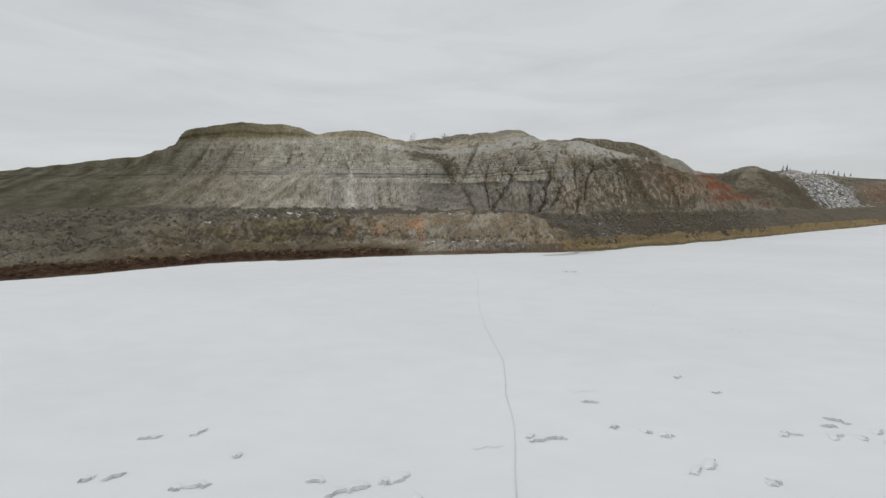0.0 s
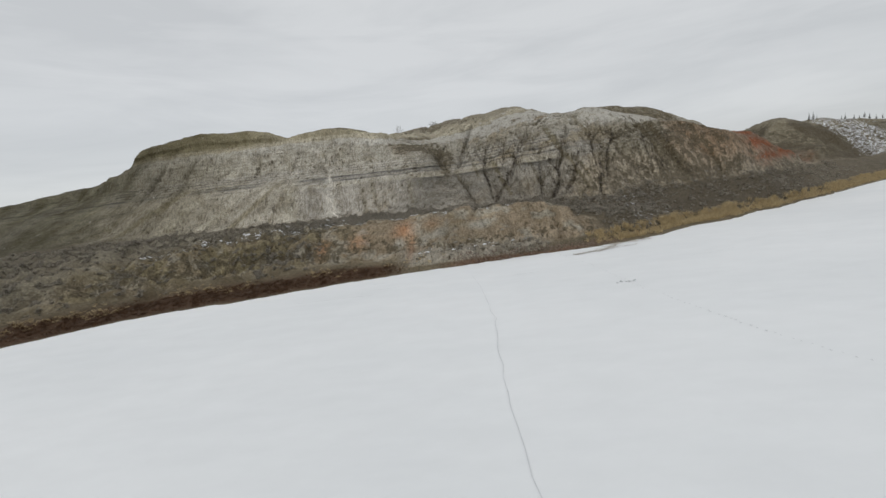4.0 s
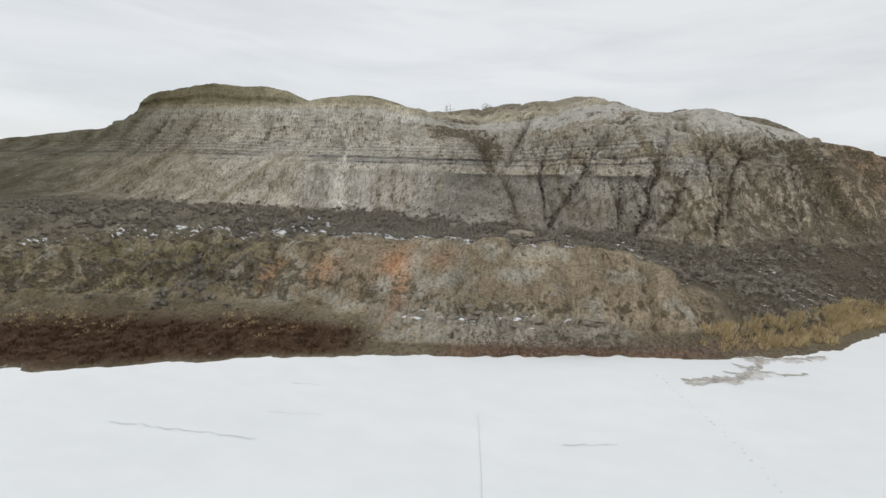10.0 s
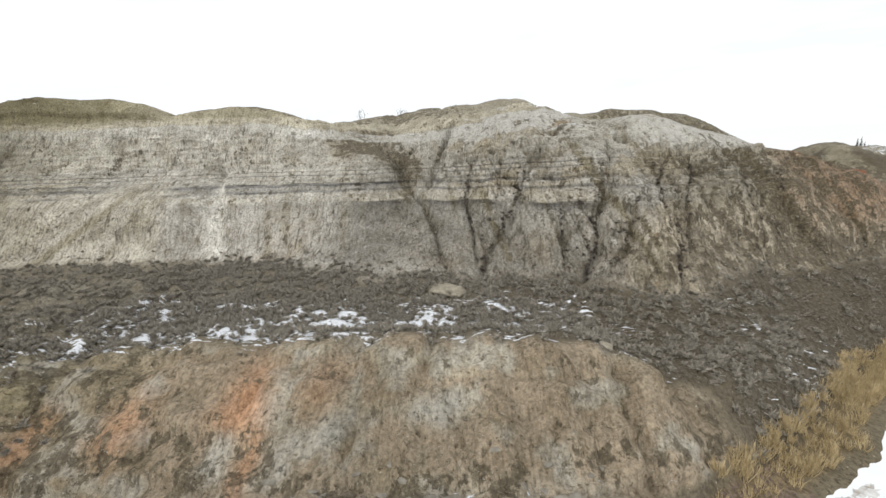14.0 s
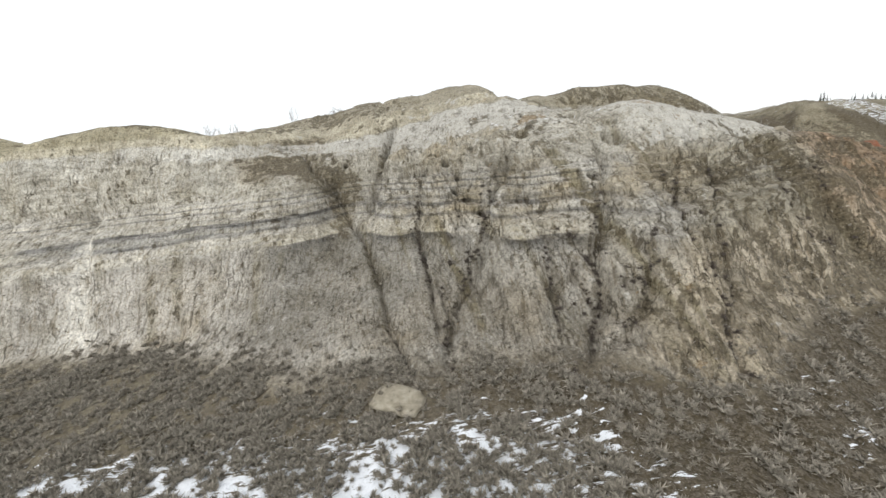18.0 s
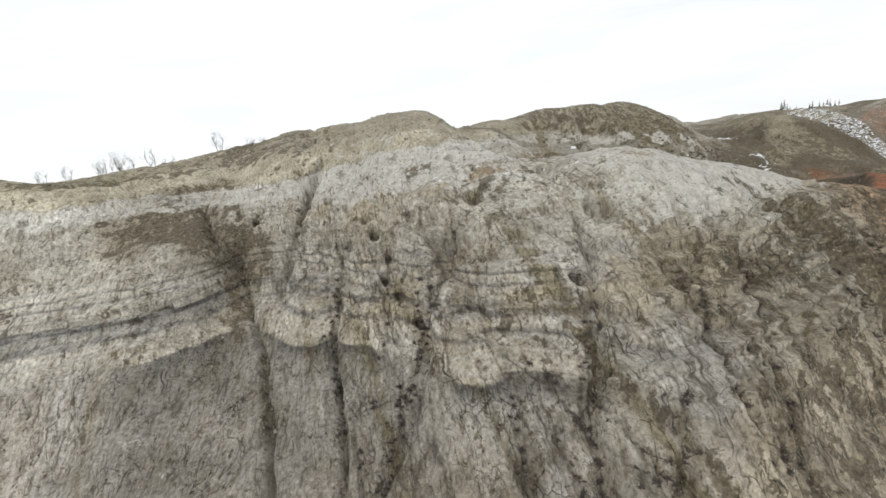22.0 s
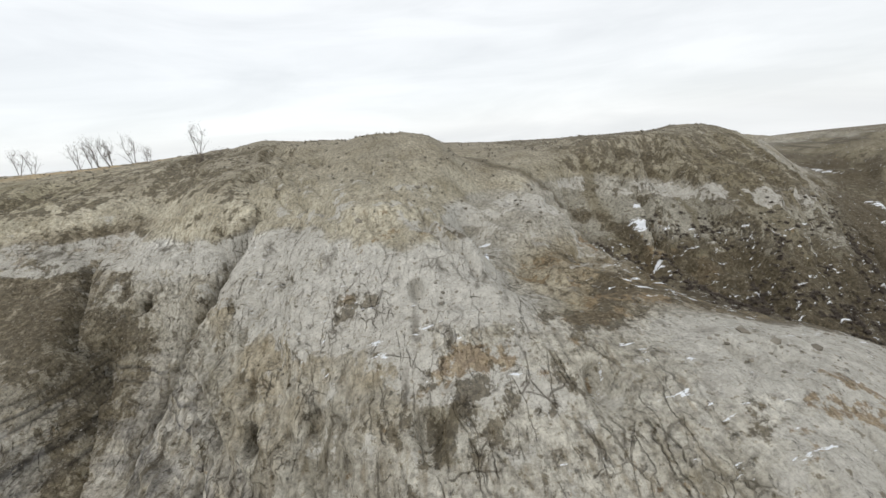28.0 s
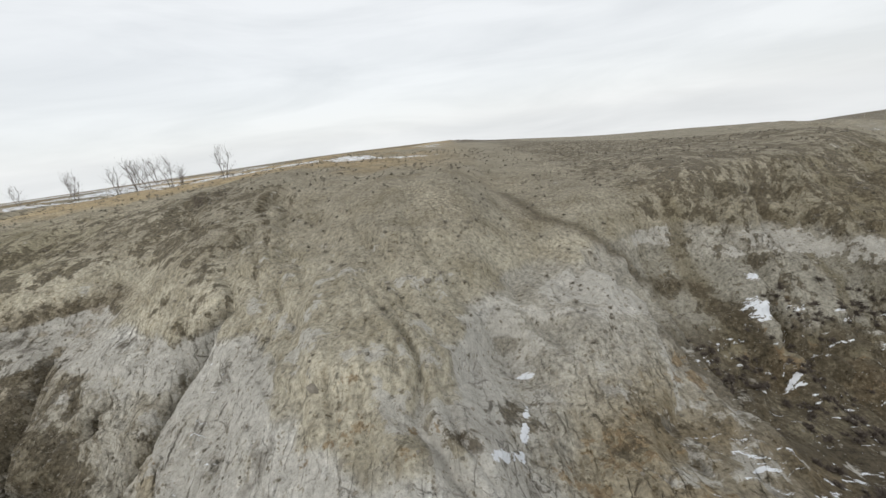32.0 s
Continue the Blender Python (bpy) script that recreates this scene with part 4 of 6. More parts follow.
    c = lerp(c, RED, red * smoothstep(8, 12, Z + 4 * big) * (0.75 + 0.3 * np.sin(1.6 * Z + 2 * mid)))
    c = lerp(c, (0.29, 0.185, 0.11), smoothstep(54, 66, X + 5 * mid) * (1 - smoothstep(74, 86, X)) * smoothstep(6.1, 6.8, V) * (1 - smoothstep(9, 9.6, V)) * 0.7)
    c = lerp(c, (0.165, 0.14, 0.108), smoothstep(1.2, 1.5, V) * (1 - smoothstep(2.7, 2.95, V)) * smoothstep(-10, -4, X) * (1 - smoothstep(20, 26, X)) * (0.6 + 0.4 * smoothstep(-0.3, 0.3, mid)) * (1 - 0.8 * step))
    c = lerp(c, (0.20, 0.118, 0.08), smoothstep(1.0, 1.1, V) * (1 - smoothstep(1.5, 1.9, V + 0.3 * mid)) * smoothstep(-6, 0, X) * (1 - smoothstep(18, 24, X)) * 0.8)
    # rust-brown sedge flat
    sedge = smoothstep(1.0, 1.15, V) * (1 - smoothstep(2.0, 2.6, V)) * (1 - smoothstep(-15, -8, X))
    c = lerp(c, (0.085, 0.045, 0.026), sedge * 0.95)
    reedy = smoothstep(1.15, 1.4, V) * (1 - smoothstep(2.6, 3.0, V)) * smoothstep(21, 25, X) * (1 - smoothstep(200, 230, X))
    c = lerp(c, (0.25, 0.195, 0.12), reedy * 0.8)
    # grey sage bench
    bench = smoothstep(3.85, 4.15, V) * (1 - smoothstep(5.75, 6.15, V + 0.15 * mid))
    low = np.maximum(bench, smoothstep(1.9, 2.4, V) * (1 - smoothstep(5.75, 6.15, V + 0.15 * mid)) * np.maximum(smoothstep(22, 30, X), 1 - smoothstep(-74, -60, X)))
    c = lerp(c, (0.19, 0.165, 0.125), low * 0.85)
    c = lerp(c, (0.26, 0.235, 0.18), low * 0.7 * (1 - smoothstep(-24, -8, X)))
    # hummock crests lightened along their relief, highlights put into the colour
    crests = smoothstep(0.25, 0.75, np.abs(fbm(X * 0.2, Y * 0.2, 0.0 * Z, 4, 91))) * (1 - smoothstep(-44, -34, X)) * (1 - smoothstep(5.2, 5.8, V))
    c = lerp(c, (0.34, 0.32, 0.265), low * crests * 0.85)
    c = lerp(c, (0.085, 0.07, 0.048), low * 0.92 * smoothstep(2, 16, X + 5 * mid) * (1 - smoothstep(90, 110, X)))
    # vegetated ravine behind the eastern spur, its shade put into the colour; mossy west
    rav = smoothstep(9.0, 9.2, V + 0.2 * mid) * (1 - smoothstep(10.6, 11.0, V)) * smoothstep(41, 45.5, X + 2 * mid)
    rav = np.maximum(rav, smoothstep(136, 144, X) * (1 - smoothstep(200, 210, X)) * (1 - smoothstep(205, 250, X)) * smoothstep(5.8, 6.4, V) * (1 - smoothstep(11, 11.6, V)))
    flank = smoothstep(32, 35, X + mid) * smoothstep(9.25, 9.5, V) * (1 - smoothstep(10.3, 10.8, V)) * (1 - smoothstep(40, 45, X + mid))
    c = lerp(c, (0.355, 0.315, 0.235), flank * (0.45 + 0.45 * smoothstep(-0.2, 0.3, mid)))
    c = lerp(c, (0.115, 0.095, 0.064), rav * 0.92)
    # ravine floor tinted darker still, shade painted by depth
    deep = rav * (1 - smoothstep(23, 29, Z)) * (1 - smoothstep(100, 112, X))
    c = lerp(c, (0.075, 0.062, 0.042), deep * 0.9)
    wall = smoothstep(10.0, 10.2, V) * smoothstep(42, 50, X) * (1 - smoothstep(92, 108, X))
    dip = bed + 0.147 * (X - 40)
    c = lerp(c, (0.36, 0.32, 0.225), wall * smoothstep(20, 22, Z) * (1 - smoothstep(28, 29, bed)) * (0.3 + 0.7 * smoothstep(-0.2, 0.2, np.sin(Z * 3.1 + 2 * mid))) * smoothstep(47, 53, X) * (1 - 0.55 * smoothstep(50, 56, X)))
    c = lerp(c, (0.36, 0.34, 0.285), wall * smoothstep(29, 30.5, dip) * (1 - smoothstep(34.6, 35.2, dip)))
    c = lerp(c, (0.33, 0.298, 0.225), wall * smoothstep(37.2, 37.8, dip))
    lobes = vnoise(X * 0.28, 0.4, 0.2, 143) + 0.4 * vnoise(X * 0.9, Z * 0.1, 0.2, 144)
    c = lerp(c, (0.17, 0.14, 0.08), wall * smoothstep(0.1, 0.55, vnoise((X + mid) * 0.7, Z * 0.06, 0.2, 145)) * smoothstep(26, 29, dip) * 0.6)
    # brown rubble of the main draw, some of its shadow painted in
    gul = np.exp(-((X + 2.8 + 1.0 * np.clip(Z - 23.5, 0, 12)) / (1.5 + 0.34 * np.clip(Z - 18, 0, 14))) ** 2) * smoothstep(6.6, 7.2, V) * (1 - smoothstep(8.3, 8.9, V + 0.3 * mid))
    c = lerp(c, (0.19, 0.163, 0.11), np.clip(gul, 0, 1) * 0.7)
    moss = (1 - smoothstep(-134, -106, X + 8 * mid)) * smoothstep(2.6, 3.2, V)
    c = lerp(c, (0.125, 0.115, 0.066), moss * (0.8 + 0.4 * np.clip(vnoise((X + 0.5 * Z) * 0.25, Z * 0.05, 0.2, 131), -1, 0.5)))
    knoll = smoothstep(0.2, 0.6, np.abs(vnoise((X + 0.5 * Z) * 0.13, Z * 0.06, 0.2, 132)) + 0.3 * mid) * moss * smoothstep(11, 16, Z)
    c = lerp(c, (0.30, 0.285, 0.22), knoll * 0.7)
    c = lerp(c, (0.29, 0.26, 0.19), smoothstep(130, 140, X) * smoothstep(6, 6.6, V) * (1 - smoothstep(11, 11.6, V)) * smoothstep(0.25, 0.55, np.abs(vnoise(X * 0.11, Y * 0.06, 0.3, 133)) + 0.25 * mid) * 0.7)
    # dry grass above
    grass = smoothstep(11.3, 12.0, V + 0.4 * mid)
    c = lerp(c, (0.40, 0.362, 0.275), grass * 0.85)
    straw = smoothstep(11.95, 12.3, V) * smoothstep(-0.7, -0.1, big) * (1 - smoothstep(10, 40, X))
    c = lerp(c, (0.42, 0.325, 0.19), straw * 0.85)
    tufts = np.clip(0.85 * low + 0.45 * grass + 0.15 * face * (1 - steep) + 0.35 * face * (1 - smoothstep(9, 15, bed + 3 * big)) * (0.15 + 0.85 * smoothstep(0, 10, X)) + 0.1 * sedge, 0, 1)
    tufts = tufts * (1 - 0.6 * np.clip(fan, 0, 1)) * (1 - 0.7 * straw)
    def spot_at(x, y, rx, ry):
        return np.exp(-((X - x) / rx) ** 2 - ((Y - y) / ry) ** 2)

    def near_line(line, wide):
        k = np.zeros_like(X)
        for (xa, ya), (xb, yb) in zip(line[:-1], line[1:]):
            t = np.clip(((X - xa) * (xb - xa) + (Y - ya) * (yb - ya)) / ((xb - xa) ** 2 + (yb - ya) ** 2), 0, 1)
            k = np.maximum(k, np.exp(-((X - xa - t * (xb - xa)) ** 2 + (Y - ya - t * (yb - ya)) ** 2) / wide ** 2))
        return k

    # dark runnel between the spur and the ravine wall, bare scar with a path below it, hollow with a pale back and a
    # dark oval
    runnel_line = near_line(DARK_RUNNEL, 0.8) * smoothstep(10, 10.3, V)
    c = lerp(c, (0.13, 0.108, 0.072), runnel_line * 0.8)
    scar = smoothstep(0.25, 0.45, spot_at(38.8, 141.8, 4.2, 2.6) + 0.15 * mid) * (1 - smoothstep(11.4, 11.6, V))
    c = lerp(c, (0.52, 0.50, 0.455), scar * 0.9)
    c = lerp(c, (0.56, 0.54, 0.50), near_line(SCAR_PATH, 0.3) * 0.8)
    hollow_back = smoothstep(0.3, 0.5, spot_at(29.4, 132.8, 1.5, 1.5) + 0.15 * mid)
    c = lerp(c, (0.53, 0.515, 0.48), hollow_back * 0.9)
    pit = smoothstep(0.25, 0.5, spot_at(28.5, 126.9, 2.3, 1.4) + 0.15 * mid)
    c = lerp(c, (0.12, 0.102, 0.078), pit * 0.9)
    # rusty overgrown shoulder between the white slab and the ravine
    east = smoothstep(35.5, 40, X + 1.5 * mid) * (1 - smoothstep(48, 54, X)) * smoothstep(117, 119.5, Y + mid) * (1 - smoothstep(130, 134, Y)) * smoothstep(9.2, 9.4, V)
    c = lerp(c, (0.21, 0.168, 0.105), east * (0.5 + 0.4 * smoothstep(-0.3, 0.3, mid)))
    slab = smoothstep(34.5, 37, X + mid) * (1 - smoothstep(58, 63, X)) * smoothstep(7.95, 8.2, V + 0.1 * mid) * (1 - smoothstep(9.4, 9.65, V + 0.1 * mid)) * (1 - smoothstep(115.5, 118.5, Y + mid))
    c = lerp(c, (0.48, 0.46, 0.41), slab * 0.8)
    spur = smoothstep(8.1, 8.6, V) * (1 - smoothstep(10.6, 11.2, V)) * smoothstep(2, 10, X) * (1 - smoothstep(75, 90, X))
    whites = smoothstep(7.8, 8.3, V) * (1 - smoothstep(10.6, 11.2, V)) * smoothstep(32.8, 33.3, bed + rise) * (1 - smoothstep(35.1, 35.6, bed + rise)) * smoothstep(-26, -18, X) * (1 - smoothstep(32, 36, X))
    brown = 0.285 + 0.06 * face + 0.06 * mid * face - 0.02 * spur - 0.12 * whites - 0.1 * np.clip(fan + chute, 0, 1) + toe * (0.09 + 0.10 * np.exp(-((Z - 3.4 - 0.6 * mid) / 0.7) ** 2) + 0.08 * (1 - smoothstep(-26, -14, X)))
    brown = brown + 0.07 * face * steep * np.clip(st, -1, 1) * (1 - smoothstep(28, 32, bed)) + 0.09 * face * smoothstep(30, 40, X) * (1 - smoothstep(24, 28, bed)) - 0.07 * smoothstep(31, 35, X) * smoothstep(8.9, 9.2, V) * (1 - smoothstep(10, 10.3, V))
    for x, y, rx, ry, k in ((26.9, 114, 3.2, 2.2, 0.24), (34.8, 117.8, 2.4, 2.0, 0.32), (20.7, 122.0, 1.8, 1.5, 0.24), (38, 121, 4, 4, 0.13), (33, 126, 3, 2.5, 0.08), (11.7, 122, 1.6, 1.6, 0.12),
                            (30.5, 131, 3, 2, 0.08), (26, 108.5, 2.4, 1.6, 0.12), (44, 116, 6, 3, 0.14), (6, 141, 3, 2, 0.13)):
        brown = brown + k * spot_at(x, y, rx, ry) * face
    # loose brown rubble, coloured darker to stand for the shaded east-facing side
    loose = np.exp(-((X + 15 + 2 * mid) / 8) ** 4) * smoothstep(7.9, 8.4, V + 0.3 * mid) * (1 - smoothstep(9.3, 9.6, V)) * smoothstep(26, 28, Z)
    c = lerp(c, (0.21, 0.178, 0.125), loose * 0.8)
    brown = brown - 0.12 * red - 0.2 * spot_at(39.5, 141.8, 3.6, 2.6) + 0.16 * spot_at(30.5, 131.5, 3.2, 1.8) - 0.2 * scar - 0.2 * hollow_back + 0.1 * runnel_line - 0.09 * spot_at(36.5, 126, 3, 2)
    brown = brown - 0.07 * smoothstep(9.4, 9.7, V) * (1 - smoothstep(11.6, 12, V)) * smoothstep(0, 8, X) * (1 - smoothstep(44, 50, X))
    brown = brown + 0.16 * loose + 0.05 * smoothstep(9.4, 9.7, V) * (1 - smoothstep(11.2, 11.6, V)) * smoothstep(4, 12, X) * (1 - smoothstep(36, 44, X))
    brown = brown + 0.17 * smoothstep(0.1, 0.7, gul) + 0.16 * east + 0.03 * rav + 0.04 * face * smoothstep(14, 24, X) * (1 - smoothstep(22, 27, bed)) + 0.03 * face * smoothstep(34, 42, X) * (1 - smoothstep(23, 26, bed)) + 0.05 * wall + 0.02 * spur * smoothstep(36.3, 37, bed) + 0.04 * smoothstep(35, 42, X) * spur * smoothstep(9.3, 9.5, V) + 0.10 * wall * smoothstep(37.2, 38, dip) + 0.15 * (smoothstep(9.5, 10.0, V) * (1 - smoothstep(11.5, 12, V)) * (1 - smoothstep(4, 16, X))) * smoothstep(-70, -50, X)
    ochre = 0.26 + 0.05 * face * smoothstep(2, 14, X) + 0.05 * mid * face - 0.07 * whites
    for x, y, rx, ry, k in ((41.9, 110.0, 4.0, 1.6, 0.17), (17, 119, 2, 1.5, 0.12), (28, 116, 2.4, 1.2, 0.14), (35, 128, 4, 3, 0.12), (24, 127, 5, 2, 0.1), (20.5, 122.5, 0.8, 0.8, 0.2), (52.7, 140.9, 2, 2, 0.3), (38.5, 120.5, 3, 2, 0.28), (45, 124, 3, 2, 0.15), (61.8, 141.4, 2, 2, 0.3), (43.3, 135.6, 2.5, 2.5, 0.2), (34.5, 117.5, 1.9, 1.5, 0.24), (26.5, 115.5, 2.2, 1.2, 0.2), (-4, 128, 5, 5, 0.08)):
        ochre = ochre + k * spot_at(x, y, rx, ry) * face
    pale = 0.27 + 0.05 * spur + 0.13 * smoothstep(29.8, 31, bed + rise) * (1 - smoothstep(33, 34, bed + rise)) * face * smoothstep(-20, -12, X) * (1 - smoothstep(30, 34, X)) + 0.05 * smoothstep(9.6, 9.9, V) * (1 - smoothstep(11.0, 11.4, V)) * smoothstep(4, 12, X) * (1 - smoothstep(42, 50, X)) + 0.05 * face * (1 - smoothstep(-0.4, 0.6, mid)) + 0.22 * whites
    pale = pale + 0.24 * smoothstep(35, 39, X) * (1 - smoothstep(60, 66, X)) * smoothstep(7.95, 8.15, V) * (1 - smoothstep(9.4, 9.65, V)) * (1 - smoothstep(115.5, 118.5, Y)) + 0.07 * face * (1 - smoothstep(34, 38, X)) * smoothstep(0, 8, X) * smoothstep(8.1, 8.4, V) * (1 - smoothstep(8.9, 9.2, V))
    pale = pale + 0.27 * wall * smoothstep(34.8, 35.3, dip) * (1 - smoothstep(36.9, 37.5, dip + 1.2 * lobes)) * (0.4 + 0.6 * smoothstep(-0.3, 0.2, lobes)) + 0.25 * scar + 0.25 * hollow_back + 0.16 * spot_at(28, 127, 1.6, 1.0)
    # dark layer: brush, rubble and the painted shade of gullies and ravine
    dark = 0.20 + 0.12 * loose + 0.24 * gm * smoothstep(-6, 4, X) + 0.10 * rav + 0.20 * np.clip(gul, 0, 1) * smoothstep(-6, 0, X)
    stain_shade = np.stack([ochre, pale, dark, np.clip(face * (1 - smoothstep(10.3, 11.0, V)) * (1 - 0.75 * rav) * (1 - 0.75 * slab) * (1 - 0.6 * smoothstep(33, 36, Z)) * (1 - 0.6 * np.clip(gul, 0, 1)) + 0.4 * toe, 0, 1)], -1)
    # snow in the hollows
    patchy = brown
    snow = bench * (0.625 * np.exp(-((X + 8) / 38) ** 4 - ((Y - 80) / (9 + 3 * (1 - smoothstep(-12, 0, X)))) ** 4) - 0.05 * smoothstep(80, 85, Y) * smoothstep(-14, -4, X) - 0.02)
    for line in SNOW_TRAILS:
        for (xa, ya), (xb, yb) in zip(line[:-1], line[1:]):
            t = np.clip(((X - xa) * (xb - xa) + (Y - ya) * (yb - ya)) / ((xb - xa) ** 2 + (yb - ya) ** 2), 0, 1)
            dist = np.hypot(X - xa - t * (xb - xa), Y - ya - t * (yb - ya))
            snow = np.maximum(snow, 0.54 * np.exp(-(dist / 0.36) ** 2) * low)
    snow = np.maximum(snow, 0.39 * low * np.exp(-((X - 38) / 16) ** 2))
    snow = np.maximum(snow, 0.345 * spur * smoothstep(8.4, 8.6, V) * (1 - smoothstep(9.2, 9.5, V)))
    snow = np.maximum(snow, np.maximum(0.62 * spot_at(32.0, 135.2, 1.1, 0.7), 0.56 * near_line(HOLLOW_EDGE, 0.35)))
    snow = np.maximum(snow, 0.42 * toe * smoothstep(3.75, 4.0, V))
    snow = np.maximum(snow, 0.50 * toe * np.exp(-((Z - 2.5 - 0.4 * mid) / 0.28) ** 2) * smoothstep(-12, -7, X) * (1 - smoothstep(13, 16, X)))
    snow = np.maximum(snow, 0.36 * rav * (1 - smoothstep(95, 110, X)))
    snow = np.maximum(snow, np.maximum(0.37 * deep, 0.40 * east))
    snow = np.maximum(snow, np.maximum(0.56 * spot_at(54.0, 144.8, 2.6, 2.2), np.maximum(0.54 * spot_at(53.8, 140.0, 1.4, 1.4), 0.5 * spot_at(55.5, 147.6, 1.6, 1.0))))
    snow = np.maximum(snow, 0.455 * np.exp(-((X - 212 + 6 * mid) / 40) ** 8) * smoothstep(5.7, 6.2, V) * (1 - smoothstep(10.0, 10.4, V + 0.2 * mid)))
    strip = smoothstep(-0.1, 0.25, vnoise(X * 0.02, Y * 0.09, 0.3, 121) + 0.4 * vnoise(X * 0.06, Y * 0.25, 0.3, 122))
    snow = np.maximum(snow, (0.24 + 0.28 * strip) * smoothstep(12.3, 12.6, V) * (1 - smoothstep(14.0, 14.6, V)) * (1 - smoothstep(10, 50, X)))
    snow = np.maximum(snow, 0.52 * np.maximum(spot_at(134, 178, 4, 6), np.maximum(spot_at(146, 203, 5, 8), spot_at(126, 170, 2.5, 5))))
    snow = np.maximum(snow, 0.33 * smoothstep(95, 112, X) * (1 - smoothstep(200, 230, X)) * smoothstep(9.6, 10, V) * (1 - smoothstep(12, 12.5, V)))
    snow = np.maximum(snow, 0.36 * smoothstep(225, 260, X) * smoothstep(5.5, 6.5, V))
    strata = (1 - 0.75 * (1 - butt) * (1 - smoothstep(18.6, 19.2, bed))) * face * (0.35 + 0.65 * steep) * (1 - smoothstep(9.6, 10.4, V)) * (1 - smoothstep(62, 78, X)) * (1 - 0.85 * np.clip(fan + chute, 0, 1)) * (1 - 0.8 * gm) * (1 - 0.55 * smoothstep(22, 32, X))
    cover = np.stack([tufts, snow, patchy, strata], -1)
    c = c * (1 + 0.10 * face * (1 - smoothstep(10, 11, V)) * (1 - 0.5 * red))[..., None]
    west = 1 - 0.34 * (1 - smoothstep(-110, -70, X)) * smoothstep(3, 4, V)
    west = west * (1 + 0.2 * face * smoothstep(-85, -70, X) * (1 - smoothstep(-20, -8, X)))
    return 0.86 * c * west[..., None] * (1 - 0.07 * smoothstep(26, 38, X) * smoothstep(1.8, 2.4, V) * (1 - smoothstep(7.4, 8.0, V)) + 0.10 * mid)[..., None] * lerp(np.ones(3), (0.985, 0.965, 0.885), 1 - 0.85 * face * smoothstep(-95, -65, X)), cover, stain_shade


def build_land():
    X, Y, Z, V = land()
    X, Y, Z = relief(X, Y, Z, V)
    N = normals_of(X, Y, Z)
    c, cover, stain_shade = soil_colour(X, Y, Z, V, N)
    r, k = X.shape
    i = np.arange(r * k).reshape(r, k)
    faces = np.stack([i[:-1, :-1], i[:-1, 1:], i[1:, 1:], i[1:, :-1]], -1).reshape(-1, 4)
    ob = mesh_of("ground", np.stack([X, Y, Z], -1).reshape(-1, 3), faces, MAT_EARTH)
    for name, a in (("soil", c), ("cover", cover), ("stain_shade", stain_shade)):
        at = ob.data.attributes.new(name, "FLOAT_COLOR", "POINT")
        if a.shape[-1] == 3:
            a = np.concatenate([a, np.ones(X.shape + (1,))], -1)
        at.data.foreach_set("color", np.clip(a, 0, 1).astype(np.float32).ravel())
    tagged(ob, "eroded badland bluff of banded grey and cream clay above a frozen river", "cliff", kind="structure")
    return X, Y, Z, V


LAND = build_land()


def ground_at(x, y):
    """Height and slope of the land at a place, by its nearest grid point."""
    X, Y, Z, V = LAND
    j = int(np.argmin(np.abs(COLS - x)))
    i = int(np.argmin(np.abs(Y[:, j] - y)))
    return float(Z[i, j])


def build_ice():
    shore = hermite(XK, SHORE, COLS)
    rows = np.concatenate([[0.0, 0.5, 0.75, 0.88], np.linspace(0.93, 1.0, 26)])
    X = np.broadcast_to(COLS, (len(rows), len(COLS))).copy()
    Y = -2200 + (shore[None, :] + 4 + 2200) * rows[:, None]
    Z = 0.05 * fbm(X * 0.03, Y * 0.03, X * 0, 2, 7)
    r, k = X.shape
    i = np.arange(r * k).reshape(r, k)
    faces = np.stack([i[:-1, :-1], i[:-1, 1:], i[1:, 1:], i[1:, :-1]], -1).reshape(-1, 4)
    ob = mesh_of("frozen_river", np.stack([X, Y, Z], -1).reshape(-1, 3), faces, MAT_ICE)
    tagged(ob, "frozen river covered with smooth wind-packed snow", "river ice", kind="structure")


build_ice()


# ---- plants, stones and trees ----
RNG = np.random.default_rng(11)
LX, LY, LZ, LV = LAND
LN = normals_of(LX, LY, LZ)
_p = np.stack([LX, LY, LZ], -1)
LAREA = np.linalg.norm(np.cross(np.gradient(_p, axis=1), np.gradient(_p, axis=0)), axis=-1)


def scatter(weight, count):
    """Places on the land, drawn by weight and area."""
    w = np.clip(weight, 0, None) * LAREA
    w[-1], w[:, -1], w[0], w[:, 0] = 0, 0, 0, 0
    cs = np.cumsum(w.ravel())
    k = np.searchsorted(cs, RNG.random(count) * cs[-1])
    i, j = np.unravel_index(k, w.shape)
    u, v = RNG.random(count)[:, None], RNG.random(count)[:, None]
    p = _p
    return (p[i, j] * (1 - u) + p[i, j + 1] * u) * (1 - v) + (p[i + 1, j] * (1 - u) + p[i + 1, j + 1] * u) * v


